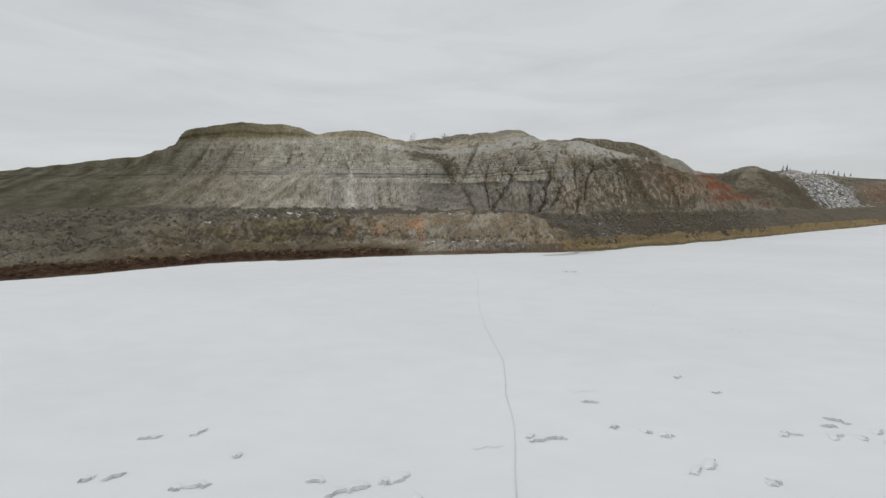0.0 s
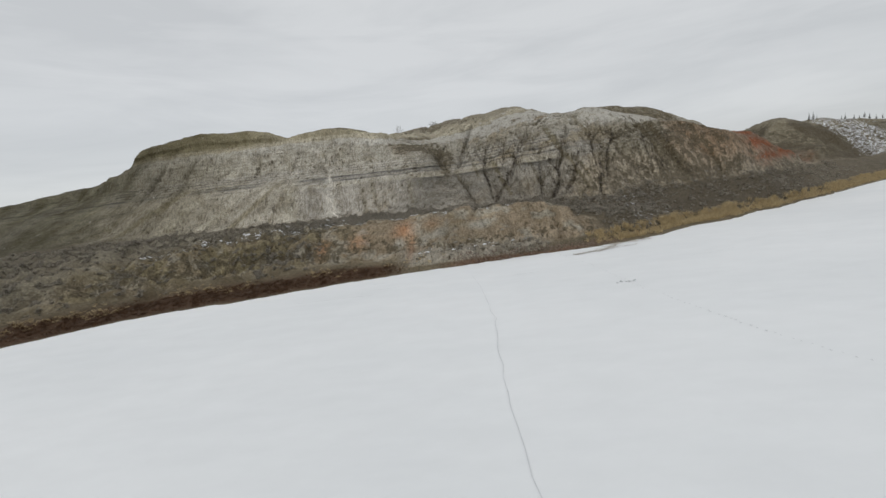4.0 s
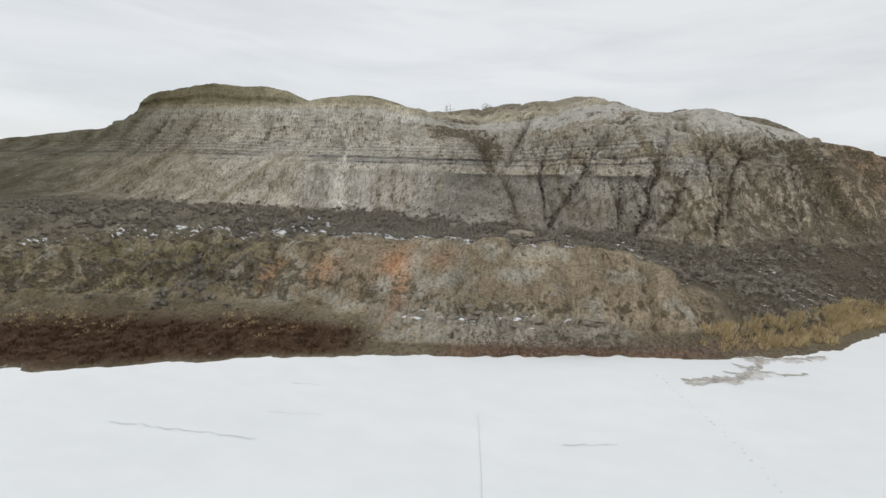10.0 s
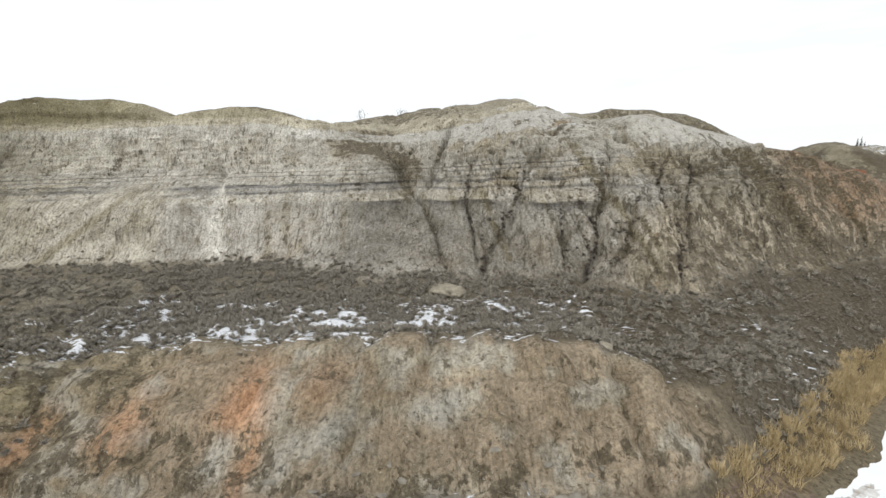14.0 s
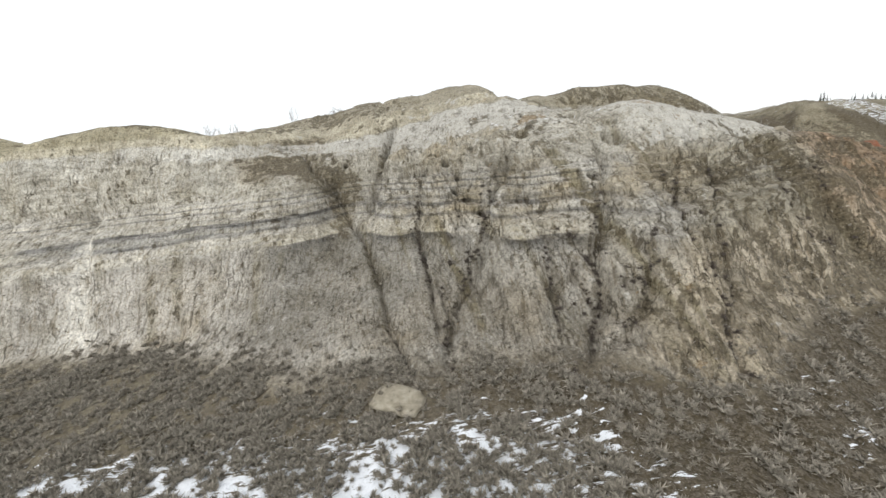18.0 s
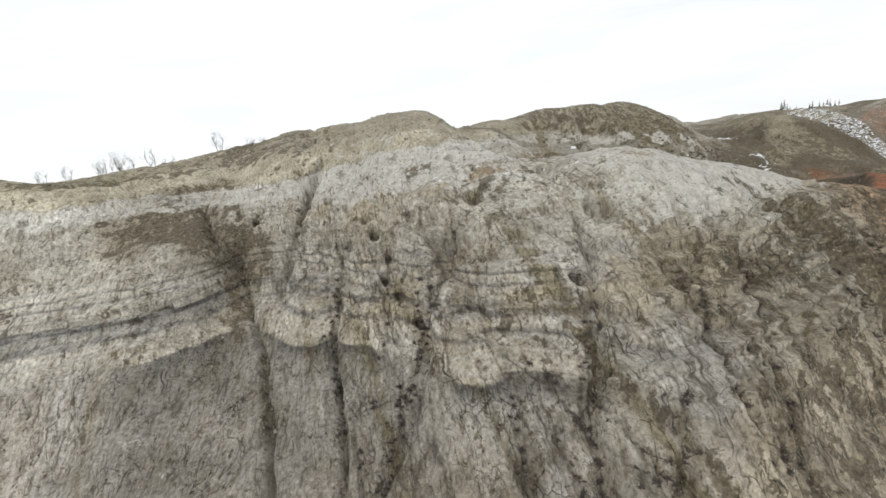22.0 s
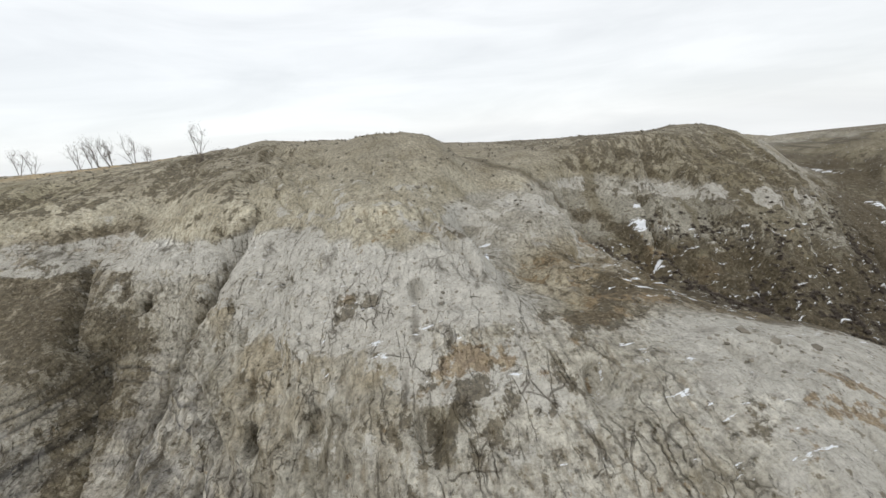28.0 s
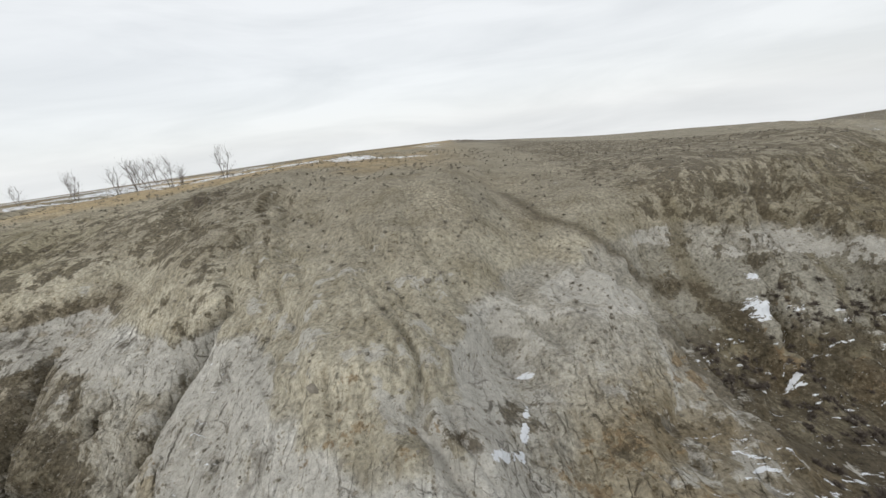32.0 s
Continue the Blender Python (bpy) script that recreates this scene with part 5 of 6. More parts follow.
def blades(seed, count, height, spread, width, lean=0.6, bend=0.25):
    """A clump of thin two-piece blades: vertices and triangles."""
    g = np.random.default_rng(seed)
    vs, fs = [], []
    for k in range(count):
        a, r = g.random() * 6.283, spread * math.sqrt(g.random())
        h = height * (0.55 + 0.45 * g.random())
        base = np.array([r * 0.55 * math.cos(a), r * 0.55 * math.sin(a), -0.06])
        tip = base + np.array([math.cos(a) * lean * h * g.random(), math.sin(a) * lean * h * g.random(), h * (1 - 0.35 * (r / (spread + 1e-6)) ** 2)])
        kink = base * 0.45 + tip * 0.55 + np.array([g.normal(), g.normal(), 0.4]) * bend * h * 0.3
        b = g.random() * 6.283
        s = np.array([math.cos(b), math.sin(b), 0]) * width
        n = len(vs)
        vs += [base - s, base + s, kink + s * 0.8, kink - s * 0.8, tip]
        fs += [(n, n + 1, n + 2), (n, n + 2, n + 3), (n + 3, n + 2, n + 4)]
    return np.array(vs), np.array(fs)


def shrub_form(seed, size):
    """A low twiggy bush: short stems that fork into a dense ragged crown."""
    g = np.random.default_rng(seed)
    vs, fs = [], []
    for k in range(34):
        a, el = g.random() * 6.283, 0.25 + 1.2 * g.random()
        way = np.array([math.cos(a) * math.cos(el), math.sin(a) * math.cos(el), math.sin(el) * 0.85])
        length = size * (0.55 + 0.45 * g.random())
        mid_ = way * length * 0.5 + g.normal(size=3) * 0.05 * size
        for q in range(2):
            tip = way * length + g.normal(size=3) * 0.17 * size
            tip[2] = abs(tip[2])
            side = np.cross(way, g.normal(size=3))
            side = side / (np.linalg.norm(side) + 1e-6) * size * 0.075
            n = len(vs)
            vs += [np.array([0, 0, -0.05]) + way * 0.1 * size, mid_ - side, mid_ + side, tip]
            fs += [(n, n + 1, n + 2), (n + 1, n + 3, n + 2)]
    return np.array(vs), np.array(fs)


def many(name, forms, places, scales, material, label, category):
    """One object of kind stuff from copies of a few forms."""
    vs, fs, n = [], [], 0
    turn = RNG.random(len(places)) * 6.283
    pick = RNG.integers(0, len(forms), len(places))
    for f, (v, t) in enumerate(forms):
        for k in np.nonzero(pick == f)[0]:
            c, s_ = math.cos(turn[k]), math.sin(turn[k])
            w = v * scales[k]
            vs.append(np.stack([w[:, 0] * c - w[:, 1] * s_, w[:, 0] * s_ + w[:, 1] * c, w[:, 2]], -1) + places[k])
            fs.append(t + n)
            n += len(v)
    ob = mesh_of(name, np.concatenate(vs), np.concatenate(fs), material, smooth=False)
    return tagged(ob, label, category, kind="stuff")


def low_ground():
    b = smoothstep(3.9, 4.3, LV) * (1 - smoothstep(5.8, 6.3, LV))
    side = smoothstep(2.2, 2.7, LV) * (1 - smoothstep(5.8, 6.3, LV)) * np.maximum(smoothstep(22, 30, LX), np.maximum(1 - smoothstep(-74, -60, LX), 0.22 * (1 - smoothstep(-34, -24, LX))))
    return np.maximum(b, side)


CLUMPY = smoothstep(-0.35, 0.45, fbm(LX * 0.3, LY * 0.3, LZ * 0.3, 3, 201))
NEAR_X = smoothstep(-120, -80, LX) * (1 - smoothstep(110, 150, LX))
SHRUBS = [shrub_form(300 + k, 1.0) for k in range(6)]


def sage():
    w = low_ground() * (0.25 + CLUMPY) * NEAR_X * (1 - 0.55 * smoothstep(10, 24, LX))
    near_place = scatter(w * smoothstep(-32, -24, LX) * (1 - smoothstep(34, 44, LX)), 300)
    meshes = []
    for v, t in SHRUBS:
        ob = mesh_of("sagebrush", v, t, MAT_SAGE, smooth=False)
        meshes.append(ob.data)
        scene.collection.objects.unlink(ob)
        bpy.data.objects.remove(ob)
    for k, p in enumerate(near_place):
        ob = new("sagebrush", meshes[k % len(meshes)])
        ob.matrix_world = pose(*p, 0, 0, RNG.random() * 360) @ Matrix.Scale(0.32 + 0.35 * RNG.random(), 4)
        tagged(ob, "grey leafless sagebrush clump on the snowy bench", "shrub", "sagebrush on the bench")
    place = scatter(w * (1 + 2.2 * smoothstep(-44, -34, LX) * (1 - smoothstep(36, 46, LX))), 11500)
    many("sagebrush_cover", SHRUBS, place, 0.32 + 0.6 * RNG.random(len(place)) ** 1.5, MAT_SAGE, "grey dormant sagebrush covering the bench below the bluff", "shrubs")
    tal = smoothstep(5.9, 6.15, LV) * (1 - smoothstep(6.3, 6.8, LV)) * (0.2 + 0.8 * smoothstep(-6, 6, LX)) * (0.15 + CLUMPY) * NEAR_X * (1 - 0.8 * np.exp(-((LX + 64) / 24) ** 2))
    up = smoothstep(10.3, 11.0, LV) * (1 - smoothstep(12.9, 13.0, LV)) * (0.1 + CLUMPY) * NEAR_X * 0.35
    gul = gully_mask(LX, LZ, LV) * smoothstep(4, 12, LX) * (1 - smoothstep(52, 60, LX)) * (1 - smoothstep(19, 24, LZ))
    gul = gul + 0.5 * smoothstep(9.4, 9.9, LV) * (1 - smoothstep(10.5, 10.8, LV)) * smoothstep(44, 50, LX) * (1 - smoothstep(90, 105, LX)) * CLUMPY
    place = scatter(gul, 1700)
    many("gully_brush", SHRUBS, place, 0.2 + 0.42 * RNG.random(len(place)), MAT_BARK, "dark leafless brush growing in the gullies", "brush")
    place = scatter(tal + up, 3600)
    many("tuft_cover", SHRUBS, place, 0.16 + 0.26 * RNG.random(len(place)), MAT_SAGE, "small dry tufts scattered over the clay slopes", "tufts")


def reeds():
    forms = [blades(400 + k, 26, 1.0, 0.42, 0.018, 0.5) for k in range(5)]
    w = smoothstep(1.15, 1.4, LV) * (1 - smoothstep(2.6, 3.1, LV)) * smoothstep(21, 25, LX) * (1 - smoothstep(190, 230, LX))
    w = w * (0.12 + CLUMPY)
    place = scatter(w, 4200)
    many("reed_bed", forms, place, 0.75 + 0.7 * RNG.random(len(place)), MAT_STRAW, "straw-yellow dry reeds along the river shore", "reeds")
    forms = [blades(420 + k, 16, 0.5, 0.4, 0.02, 0.9) for k in range(5)]
    w = smoothstep(1.05, 1.2, LV) * (1 - smoothstep(1.9, 2.3, LV)) * (1 - smoothstep(-13, -7, LX)) * smoothstep(-150, -110, LX)
    place = scatter(w, 3200)
    many("sedge_flat", forms, place, 0.6 + 0.6 * RNG.random(len(place)), MAT_RUST, "rust-brown frosted sedge on the river flat", "sedge")
    patch = smoothstep(0.25, 0.55, fbm(LX * 0.25, LY * 0.25, LX * 0, 2, 203)) * smoothstep(1.5, 1.9, LV) * (1 - smoothstep(2.2, 2.5, LV)) * (1 - smoothstep(-6, 0, LX)) * smoothstep(-90, -70, LX)
    place = scatter(patch, 260)
    many("straw_tufts", forms, place, 0.6 + 0.5 * RNG.random(len(place)), MAT_STRAW, "pale straw tufts among the brown sedge", "grass")


sage()
reeds()


def limb(bm, a, b, ra, rb, sides=4):
    way = (b - a).normalized()
    s = way.orthogonal().normalized()
    t = way.cross(s)
    rings = []
    for p, r in ((a, ra), (b, rb)):
        rings.append([bm.verts.new(p + (s * math.cos(k * 2 * math.pi / sides) + t * math.sin(k * 2 * math.pi / sides)) * r) for k in range(sides)])
    for k in range(sides):
        bm.faces.new((rings[0][k], rings[0][(k + 1) % sides], rings[1][(k + 1) % sides], rings[1][k]))


def bare_tree(name, label, height, stems, seed, spread=0.35):
    """A leafless tree: tapering stems that fork four times."""
    g = random.Random(seed)
    root = new(name)
    tagged(root, label, "tree")
    trunk, crown = bmesh.new(), bmesh.new()

    def grow(p, way, length, r, level):
        steps = 3
        for k in range(steps):
            way = (way + Vector((g.gauss(0, 0.09), g.gauss(0, 0.09), 0.05))).normalized()
            q = p + way * (length / steps)
            limb(trunk if level == 0 else crown, p, q, r, r * 0.82, 5 if level < 2 else 3)
            if level < 3:
                for m in range(2 if level else (1 if k == 0 else 3)):
                    turn = Vector((g.gauss(0, 1), g.gauss(0, 1), g.gauss(0.3, 0.4))).normalized()
                    grow(p + (q - p) * g.random(), (way * (0.75 - spread) + turn * 0.6).normalized(), length * (0.62 - 0.14 * k / steps) * (0.6 + 0.4 * g.random()), r * 0.42, level + 1)
            p, r = q, r * 0.82

    for k in range(stems):
        lean = Vector((g.gauss(0, spread), g.gauss(0, spread), 1)).normalized()
        grow(Vector((g.gauss(0, 0.08 * stems), g.gauss(0, 0.08 * stems), -0.25)), lean, height * 0.86, height * 0.013, 0)
    part("trunk", trunk, MAT_BARK, root)
    part("crown", crown, MAT_BARK, root)
    return root


def conifer(height, seed):
    g = random.Random(seed)
    root = tagged(new("spruce"), "small dark evergreen spruce on the far ridge", "tree", "spruces on the far ridge")
    trunk, crown = bmesh.new(), bmesh.new()
    limb(trunk, Vector((0, 0, -0.3)), Vector((0, 0, height)), height * 0.03, 0.01, 5)
    for k in range(90):
        z = height * (0.08 + 0.9 * (k / 90))
        a, r = g.random() * 6.283, (height - z) * (0.20 + 0.12 * g.random()) + 0.06
        c = Vector((0, 0, z))
        tip = Vector((math.cos(a) * r, math.sin(a) * r, z - r * 0.35))
        side = Vector((-math.sin(a), math.cos(a), 0)) * r * 0.28
        v = [crown.verts.new(p) for p in (c, (c + tip) / 2 + side, tip, (c + tip) / 2 - side)]
        crown.faces.new(v)
    part("trunk", trunk, MAT_BARK, root)
    part("crown", crown, MAT_CONIFER, root)
    return root


def on_land(x, y):
    return (x, y, ground_at(x, y))


def plant_trees():
    shrub = bare_tree("bush", "dark leafless bush on the rim of the bluff", 2.3, 6, 3, 0.55)
    shrub.matrix_world = pose(*on_land(-8, 166))
    shrub2 = copy_thing(shrub, pose(*on_land(-6, 170), 0, 0, 80) @ Matrix.Scale(0.7, 4))
    shrub2["label"] = "small leafless bush beside a larger one on the rim"
    tall = bare_tree("cottonwood", "tall leafless cottonwood standing alone on the plateau", 7.8, 2, 8, 0.1)
    tall.matrix_world = pose(*on_land(-27, 207))
    for k, (x, y, h) in enumerate(((-74, 215, 0.8), (-66, 220, 0.95), (-62, 222, 1.15), (-60, 224, 1.0), (-55, 226, 1.1), (-52, 227, 0.7), (-44, 215, 0.5), (-95, 235, 1.0), (-120, 240, 0.9),
                                   (-84, 250, 1.15), (-79, 252, 1.2), (-112, 150, 0.35), (-122, 152, 0.4), (-140, 158, 0.35))):
        t = copy_thing(tall, pose(*on_land(x, y), 0, 0, 50 * k) @ Matrix.Scale(h, 4))
        tagged(t, "leafless cottonwood in a thin row along the plateau", "tree", "bare trees along the plateau")
    first = conifer(5.0, 4)
    spots = [(213, 236), (209, 234), (216, 237), (219, 238), (224, 239), (229, 240), (233, 240), (236, 241), (243, 243), (247, 244), (252, 246), (258, 249), (264, 251), (271, 254)]
    first.matrix_world = pose(*on_land(*spots[0]))
    for k, (x, y) in enumerate(spots[1:]):
        copy_thing(first, pose(*on_land(x, y), 0, 0, 40 * k) @ Matrix.Scale(0.5 + 0.4 * random.random(), 4))


plant_trees()


MAT_BOARD = simple("weathered_boards", [(0.3, (0.03, 0.026, 0.023)), (0.7, (0.075, 0.065, 0.058))], 2.0, 0.9, 0.2)
MAT_ROOF = simple("dull_roofing", [(0.3, (0.05, 0.047, 0.045)), (0.7, (0.11, 0.10, 0.095))], 2.0, 0.8, 0.1)


def farm_building(x, y, wide, deep, high, turn):
    """A gabled farm building: walls, two roof slopes and a door."""
    root = tagged(new("farm_building"), "small dark farm building far off on the plateau", "building", "farm buildings on the plateau")
    bm = bmesh.new()
    a, b = wide / 2, deep / 2
    lo = [bm.verts.new(p) for p in ((-a, -b, -0.6), (a, -b, -0.6), (a, b, -0.6), (-a, b, -0.6))]
    up = [bm.verts.new(p) for p in ((-a, -b, high), (a, -b, high), (a, b, high), (-a, b, high))]
    r = [bm.verts.new(p) for p in ((-a, 0, high + b * 0.7), (a, 0, high + b * 0.7))]
    for k in range(4):
        bm.faces.new((lo[k], lo[(k + 1) % 4], up[(k + 1) % 4], up[k]))
    bm.faces.new((up[3], up[0], r[0]))
    bm.faces.new((up[1], up[2], r[1]))
    part("wall", bm, MAT_BOARD, root)
    for s in (-1, 1):
        bm = bmesh.new()
        e, t = 0.35, 0.12
        for dz in (0.02, t):
            for px, py, pz in ((-a - e, s * (b + e), high - 0.7 * e), (a + e, s * (b + e), high - 0.7 * e), (a + e, 0, high + b * 0.7), (-a - e, 0, high + b * 0.7)):
                bm.verts.new((px, py, pz + dz))
        bm.verts.ensure_lookup_table()
        v = bm.verts
        for q in ((0, 1, 2, 3), (4, 5, 6, 7), (0, 1, 5, 4), (1, 2, 6, 5), (2, 3, 7, 6), (3, 0, 4, 7)):
            bm.faces.new([v[m] for m in q])
        part("roof", bm, MAT_ROOF, root)
    bm = bmesh.new()
    bmesh.ops.create_cube(bm, size=1, matrix=Matrix.Translation((0, -b - 0.02, 1.0)) @ Matrix.Diagonal((1.0, 0.06, 2.0, 1)))
    part("door", bm, MAT_BARK, root)
    root.matrix_world = pose(*on_land(x, y), 0, 0, turn)


for spec in ((-215, 395, 9, 5, 2.4, 20), (-262, 430, 12, 6, 2.6, -15), (-276, 436, 7, 5, 2.2, 30), (-236, 420, 6, 4, 2.2, 10)):
    farm_building(*spec)


# ---- stones ----
def rock_form(seed, flat=0.7, fine=1):
    g = np.random.default_rng(seed)
    bm = bmesh.new()
    bmesh.ops.create_icosphere(bm, subdivisions=fine, radius=1)
    v = np.array([tuple(p.co) for p in bm.verts])
    f = np.array([[p.index for p in q.verts] for q in bm.faces])
    bm.free()
    axis = g.normal(size=(4, 3))
    for a in axis:
        a = a / np.linalg.norm(a)
        cut = 0.45 + 0.35 * g.random()
        over = np.clip(v @ a - cut, 0, None)
        v = v - over[:, None] * a
    v = v * (1 + (0.12 * g.normal(size=(len(v), 1)) if fine == 1 else 0.3 * fbm(v[:, 0] * 2, v[:, 1] * 2, v[:, 2] * 3 + seed, 4, 9)[:, None]))
    return v * np.array([1, 0.8, flat]), f


MAT_STONE = simple("clay_clods", [(0.3, (0.16, 0.14, 0.11)), (0.7, (0.36, 0.33, 0.275))], 1.2, 0.95, 0.3, 0.5)
MAT_TAN = simple("tan_clay", [(0.35, (0.24, 0.21, 0.155)), (0.65, (0.37, 0.335, 0.265))], 1.6, 0.95, 0.5)
MAT_SLAB = simple("dark_sandstone", [(0.35, (0.11, 0.095, 0.07)), (0.65, (0.24, 0.215, 0.165))], 2.2, 0.95, 0.5)
MAT_PEBBLE = simple("shore_pebbles", [(0.3, (0.12, 0.08, 0.06)), (0.7, (0.33, 0.25, 0.2))], 3.0, 0.9, 0.2, 0.6)


def stones():
    forms = [rock_form(600 + k) for k in range(6)]
    fan = scree(LX, LZ) * smoothstep(-110, -90, LX) * smoothstep(5.9, 6.1, LV) * (1 - smoothstep(6.8, 7.4, LV))
    gully = smoothstep(6.2, 6.6, LV) * (1 - smoothstep(9.0, 9.6, LV)) * (np.exp(-((LX + 2.8 + np.clip(LZ - 23.5, 0, 12)) / 4) ** 2) + 0.5 * np.exp(-((LX - 15) / 2.0) ** 2))
    spur = smoothstep(8.6, 9.2, LV) * (1 - smoothstep(10.6, 11.4, LV)) * smoothstep(-5, 5, LX) * (1 - smoothstep(60, 70, LX)) * CLUMPY
    foot = smoothstep(5.8, 6.0, LV) * (1 - smoothstep(6.2, 6.6, LV)) * NEAR_X * 0.5
    place = scatter(fan + 1.3 * gully + 0.9 * spur + foot, 4200)
    size = 0.05 + 0.16 * RNG.random(len(place)) ** 3
    size = np.where(RNG.random(len(place)) < 0.02, size + 0.25, size)
    many("clay_rubble", forms, place, size, MAT_STONE, "pale clay clods fallen from the bluff", "rubble")
    shore = smoothstep(1.0, 1.1, LV) * (1 - smoothstep(1.9, 2.3, LV)) * smoothstep(-6, 2, LX) * (1 - smoothstep(24, 30, LX))
    place = scatter(shore, 2400)
    many("shore_gravel", forms, place, 0.05 + 0.12 * RNG.random(len(place)) ** 2, MAT_PEBBLE, "reddish gravel along the edge of the river ice", "gravel")
    # blocks slumped at the foot of the toe hill
    sets = []
    for k in range(6):
        v, f = rock_form(650 + k, 0.55)
        ob = mesh_of("clay_block", v, f, MAT_STONE, smooth=False)
        sets.append(ob.data)
        scene.collection.objects.unlink(ob)
        bpy.data.objects.remove(ob)
    w = smoothstep(1.9, 2.4, LV) * (1 - smoothstep(3.15, 3.35, LV)) * smoothstep(-12, -8, LX) * (1 - smoothstep(12, 15, LX))
    for k, p in enumerate(scatter(w, 64)):
        ob = new("clay_block", sets[k % 6])
        ob.matrix_world = pose(p[0], p[1], p[2] - 0.12, 0, 0, float(RNG.normal(0, 30))) @ Matrix.Diagonal((0.35 + 0.6 * RNG.random(), 0.3 + 0.3 * RNG.random(), 0.3 + 0.3 * RNG.random(), 1))
        tagged(ob, "grey crumbling clay block slumped at the foot of the hill", "rock", "slumped clay blocks")
    # boulders met on the way
    for x, y, r, label in ((4.3, 90.6, 3.2, "large smooth tan clay mound at the base of the bluff"), (17.5, 70.5, 0.8, "rounded tan boulder on the edge of the toe hill"),
                           (39.6, 106.9, 0.6, "pale rounded boulder on the spur"), (-37, 107, 0.6, "grey boulder rolled to the foot of the scree"), (-22, 79, 0.7, "tan clay boulder on the sage bench"),
                           (58.5, 107.5, 1.0, "flat white clay slab hanging on the edge of the spur")):
        v, f = rock_form(int(700 + x), 0.22 if r > 2 else 0.6, 3)
        ob = mesh_of("boulder", v * r, f, MAT_TAN, smooth=True)
        ob.matrix_world = pose(x, y, ground_at(x, y) - (0.11 if r > 2 else 0.12) * r, 0, 0, 40 * r)
        tagged(ob, label, "boulder")
    # a long dark slab of hard sandstone sticks out of the gully side
    v, f = rock_form(731, 0.5, 3)
    ob = mesh_of("sandstone_slab", v * np.array([1.7, 0.7, 0.8]), f, MAT_SLAB, smooth=True)
    ob.matrix_world = pose(4.1, 134.2, ground_at(4.1, 134.2) + 0.1, 0, -8, 15)
    tagged(ob, "long dark sandstone slab jutting from the gully side", "boulder")


stones()


# ---- marks on the ice ----
def ribbon(name, points, width, material, z=0.03, seed=0, wander=0.15, step=0.5):
    """A thin strip on the ice along a wandering line."""
    g = random.Random(seed)
    bm = bmesh.new()
    pts = []
    for (xa, ya), (xb, yb) in zip(points[:-1], points[1:]):
        n = max(1, int(math.hypot(xb - xa, yb - ya) / step))
        pts += [(xa + (xb - xa) * k / n + g.gauss(0, wander), ya + (yb - ya) * k / n + g.gauss(0, wander)) for k in range(n)]
    pts.append(points[-1])
    rows = []
    for k, (x, y) in enumerate(pts):
        x2, y2 = pts[min(k + 1, len(pts) - 1)]
        x1, y1 = pts[max(k - 1, 0)]
        d = Vector((y1 - y2, x2 - x1, 0))
        d = d.normalized() * width * (0.35 + 0.9 * g.random()) * 0.5
        rows.append((bm.verts.new(Vector((x, y, ice_z(x, y) + z)) + d), bm.verts.new(Vector((x, y, ice_z(x, y) + z)) - d)))
    for a, b in zip(rows[:-1], rows[1:]):
        bm.faces.new((a[0], a[1], b[1], b[0]))
    return part(name, bm, material)


def ice_z(x, y):
    return float(0.05 * fbm(np.array([x * 0.03]), np.array([y * 0.03]), np.array([0.0]), 2, 7)[0]) + 0.012


MAT_CRACK = simple("ice_crack", [(0.3, (0.62, 0.64, 0.65)), (0.7, (0.76, 0.77, 0.78))], 2, 0.7, 0.0)
MAT_MELT = simple("meltwater_silt", [(0.35, (0.36, 0.325, 0.275)), (0.65, (0.62, 0.60, 0.57))], 1.6, 0.3, 0.1)
MAT_SILT = simple("silty_slush", [(0.35, (0.58, 0.555, 0.52)), (0.65, (0.76, 0.755, 0.74))], 1.8, 0.4, 0.1)
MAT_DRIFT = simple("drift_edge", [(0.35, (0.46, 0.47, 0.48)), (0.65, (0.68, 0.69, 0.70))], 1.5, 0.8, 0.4)


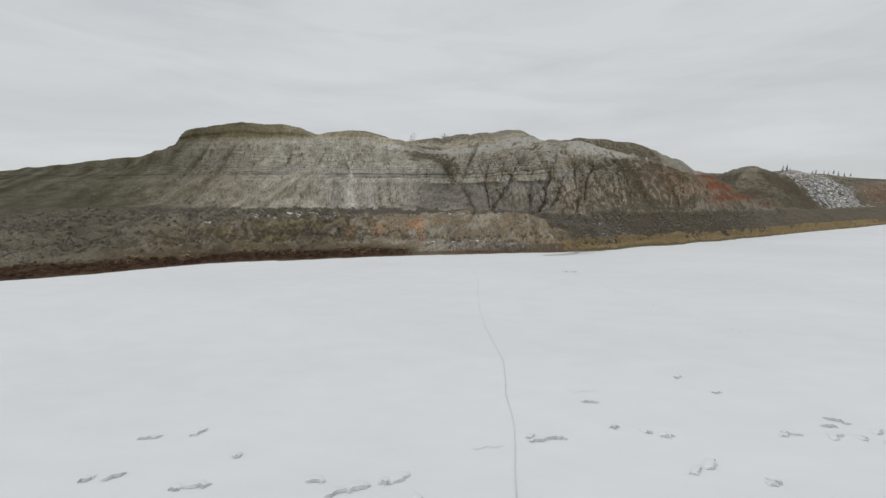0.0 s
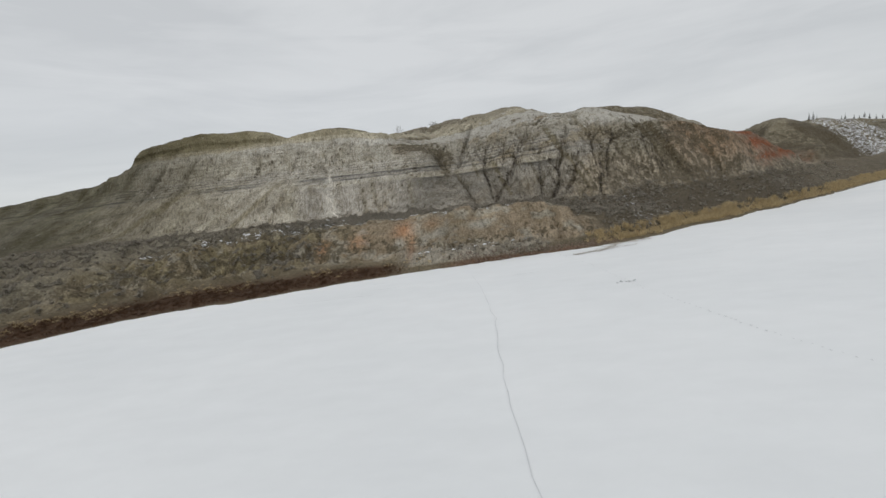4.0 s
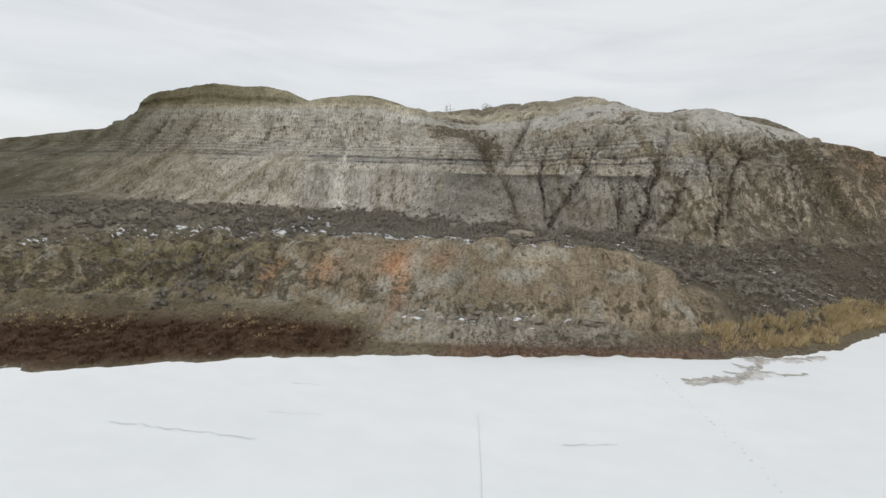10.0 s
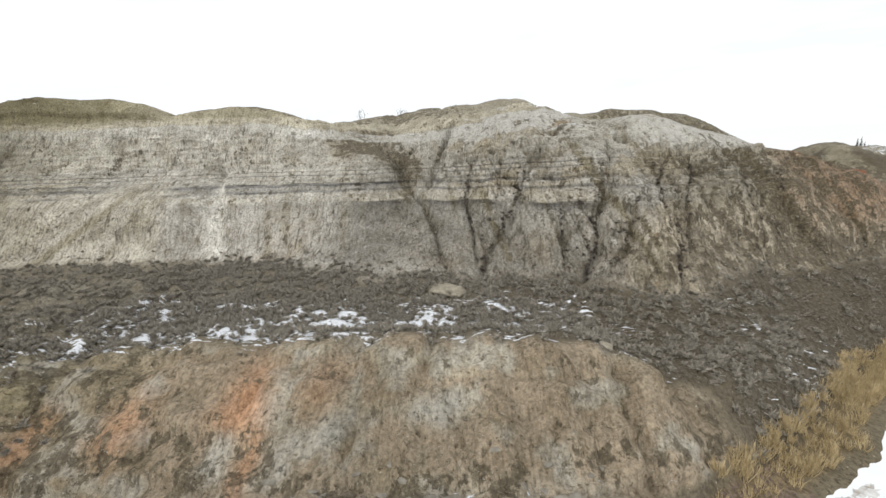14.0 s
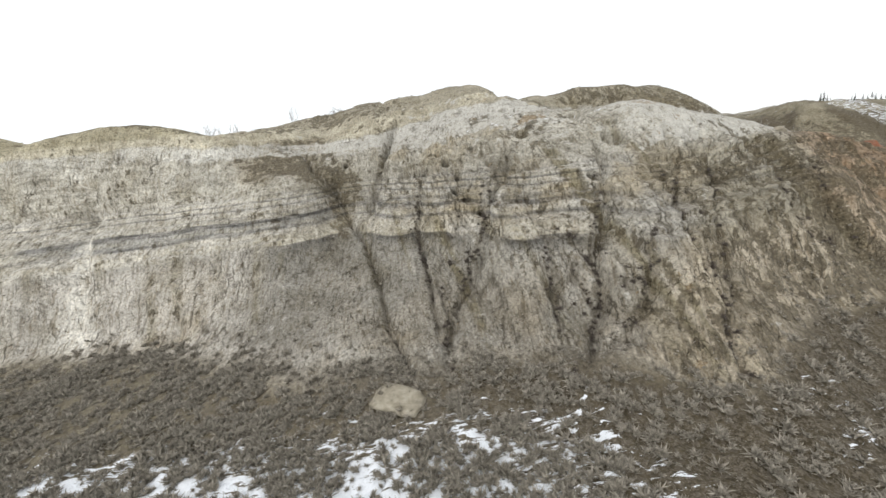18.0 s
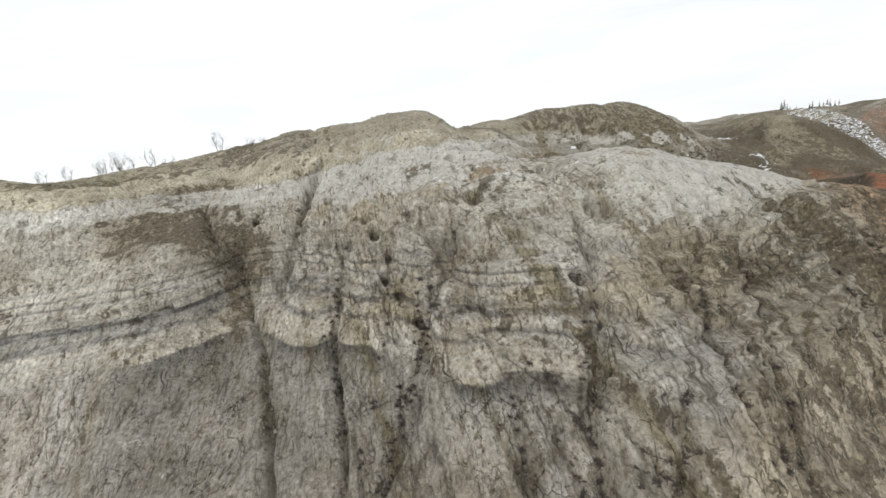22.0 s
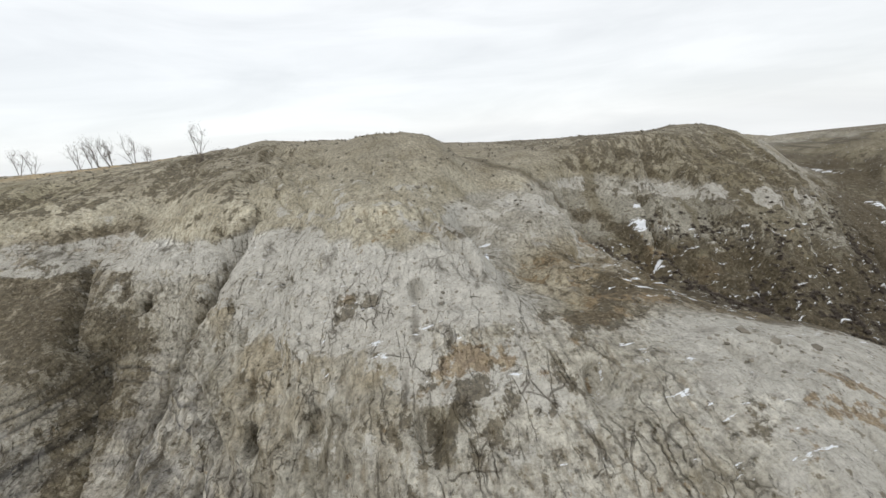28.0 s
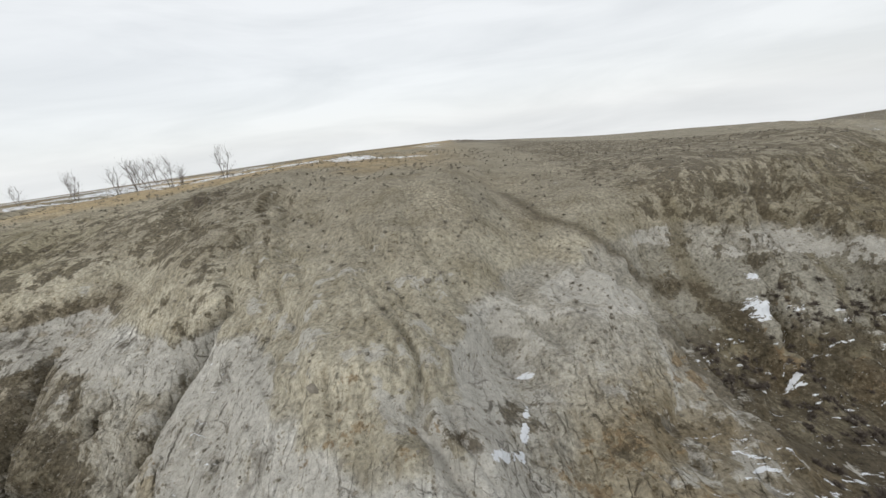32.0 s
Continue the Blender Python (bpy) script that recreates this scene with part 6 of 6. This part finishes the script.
def ice_marks():
    crack = ribbon("ice_crack", [(0.6, -18), (0.8, -14), (1.3, -9), (1.7, -1), (1.2, 5), (0.9, 12), (1.0, 19), (1.6, 27), (1.3, 33), (1.2, 40), (0.4, 46)], 0.05, MAT_CRACK, seed=1, wander=0.09, step=1.6)
    tagged(crack, "long thin crack running across the snowy river ice", "crack")
    for k, (a, b, w) in enumerate((((-22.6, 40.4), (-12.7, 40.7), 0.10), ((5.9, 43.9), (9.2, 44.6), 0.10), ((-14, 47.2), (-12, 47.4), 0.08), ((5.2, -5.3), (7.0, -5.2), 0.06), ((-1, -11), (0.6, -10.7), 0.06),
                                   ((-13.6, 43.4), (-9.8, 43.9), 0.06), ((30, 45), (37, 47), 0.05))):
        tagged(ribbon("ice_crack", [a, b], w, MAT_CRACK, seed=10 + k, wander=0.07, step=0.4), "short dark crack in the snow-covered ice", "crack", "short ice cracks")
    # animal track: flat grey spots painting the shade of small dents
    path = [(15.2, 55.0), (15.7, 51.9), (16.8, 45.2), (16.9, 40.0), (17.2, 34.5), (18.3, 26.0), (19.0, 21.0), (20.5, 15.0), (24, 5)]
    bm = bmesh.new()
    g = random.Random(5)
    for (xa, ya), (xb, yb) in zip(path[:-1], path[1:]):
        n = int(math.hypot(xb - xa, yb - ya) / 0.55)
        for k in range(n):
            x, y = xa + (xb - xa) * k / n + g.gauss(0, 0.09), ya + (yb - ya) * k / n + g.gauss(0, 0.09)
            r = 0.05 + 0.05 * g.random()
            ring = [bm.verts.new((x + r * math.cos(q * 1.2566), y + r * 1.3 * math.sin(q * 1.2566), ice_z(x, y) + 0.03)) for q in range(5)]
            bm.faces.new(ring)
    tagged(part("animal_track", bm, MAT_CRACK), "line of small animal prints crossing the snow", "tracks", kind="stuff")
    # wind-cut drifts, the shade of their lips painted as a darker front face
    spots = [(-17.0, -13.6), (-16.0, -13.4), (-13.0, -13.9), (-12.2, -13.8), (-5.7, -13.6), (-6.4, -13.9), (-4.0, -13.0), (-4.6, -13.3), (-3.2, -14.2), (2.0, -9.9), (2.4, -10.2), (3.3, -10.0), (8.8, -9.6), (8.0, -9.3), (6.5, -9.0), (8.7, -12.1),
             (9.6, -11.7), (14.7, -9.4), (15.2, -9.2), (18.5, -8.0), (17.6, -8.5), (18.3, -9.5), (19.6, -8.9), (19.2, -9.9), (17.2, -9.4), (6.1, -6.4), (-7.5, -13.3), (-11.6, -11.9), (-16.6, -10.7), (-14.5, -10.2), (11.5, -12.8), (14.2, -5.0), (13.0, -3.0)]
    for k, (x, y) in enumerate(spots):
        g = random.Random(100 + k)
        bm = bmesh.new()
        length, depth, h = 0.2 + 0.4 * g.random(), 0.10 + 0.14 * g.random(), 0.05 + 0.07 * g.random()
        a = g.gauss(0.25, 0.35)
        front, top, back_ = [], [], []
        n = 9
        for q in range(n):
            u = q / (n - 1) * 2 - 1
            taper = math.sqrt(max(0.0, 1 - u * u)) + 0.02
            wav = 0.06 * g.gauss(0, 1)
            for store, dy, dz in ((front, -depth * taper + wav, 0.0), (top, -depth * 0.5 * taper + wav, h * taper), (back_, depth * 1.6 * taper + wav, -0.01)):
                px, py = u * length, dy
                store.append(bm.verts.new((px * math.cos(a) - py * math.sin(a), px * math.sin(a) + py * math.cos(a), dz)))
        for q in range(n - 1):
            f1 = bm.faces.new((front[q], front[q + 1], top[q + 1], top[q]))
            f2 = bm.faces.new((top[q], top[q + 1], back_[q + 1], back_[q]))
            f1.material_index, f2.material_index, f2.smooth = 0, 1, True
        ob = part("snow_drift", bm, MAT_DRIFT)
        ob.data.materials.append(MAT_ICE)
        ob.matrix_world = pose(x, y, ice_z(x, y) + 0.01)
        tagged(ob, "small wind-cut snow drift with shade painted on its lip", "snow drift", "snow drifts on the ice")
    # dark ice heave on the track
    forms = [rock_form(800 + k, 0.5) for k in range(4)]
    for k in range(9):
        v, f = forms[k % 4]
        g = random.Random(k + 40)
        ob = mesh_of("ice_chunk", v * (0.10 + 0.18 * g.random()), f, MAT_DRIFT, smooth=False)
        x, y = 17.2 + g.gauss(0, 0.7), 34.9 + g.gauss(0, 0.35)
        ob.matrix_world = pose(x, y, ice_z(x, y) + 0.04, 0, 0, 70 * k)
        tagged(ob, "dirty grey chunk of broken ice on the snow", "ice chunk", "broken ice chunks")
    # meltwater at the mouth of the draw: braided threads and thin silty pools
    g = random.Random(61)
    trunk_line = ((27.6, 63.2), (26.6, 61.0), (25.2, 58.8), (23.6, 57.2), (21.8, 55.8), (19.4, 55.0), (17.0, 54.6))
    threads = [(trunk_line, 0.5), (((25.8, 60.0), (28.5, 61.4), (31.2, 62.0), (33.5, 63.0)), 0.4), (((24.4, 57.8), (26.6, 57.4), (28.8, 58.2)), 0.35)]
    for k in range(9):
        x, y = trunk_line[1 + k % 5]
        a, r = g.uniform(2.6, 3.9), g.uniform(1.5, 3.5)
        threads.append((((x, y), (x + 0.5 * r * math.cos(a), y + 0.4 * r * math.sin(a) - 0.3), (x + r * math.cos(a), y + 0.6 * r * math.sin(a))), 0.18 + 0.2 * g.random()))
    for k, (line, w) in enumerate(threads):
        tagged(ribbon("melt_channel", line, w, MAT_MELT, z=0.022 + 0.003 * k, seed=60 + k, wander=0.16, step=0.3), "shallow brown meltwater channel in the shore ice", "meltwater", "meltwater channels")
    for k, (x, y, r) in enumerate(((26.2, 60.2, 1.1), (23.9, 57.0, 1.2), (21.2, 55.4, 1.0), (29.5, 61.2, 0.9), (18.0, 54.4, 0.9), (32.6, 62.4, 0.8))):
        bm = bmesh.new()
        ring = []
        for q in range(26):
            a = q * math.tau / 26
            rr = r * (0.45 + 0.75 * g.random())
            ring.append(bm.verts.new((rr * 1.5 * math.cos(a), rr * 0.7 * math.sin(a), 0)))
        hub = bm.verts.new((0, 0, 0.004))
        for q in range(26):
            bm.faces.new((hub, ring[q], ring[(q + 1) % 26]))
        ob = part("melt_pool", bm, MAT_SILT)
        ob.matrix_world = pose(x, y, ice_z(x, y) + 0.016, 0, 0, 30)
        tagged(ob, "thin silty pool of meltwater over the shore ice", "meltwater", "meltwater pools")


ice_marks()
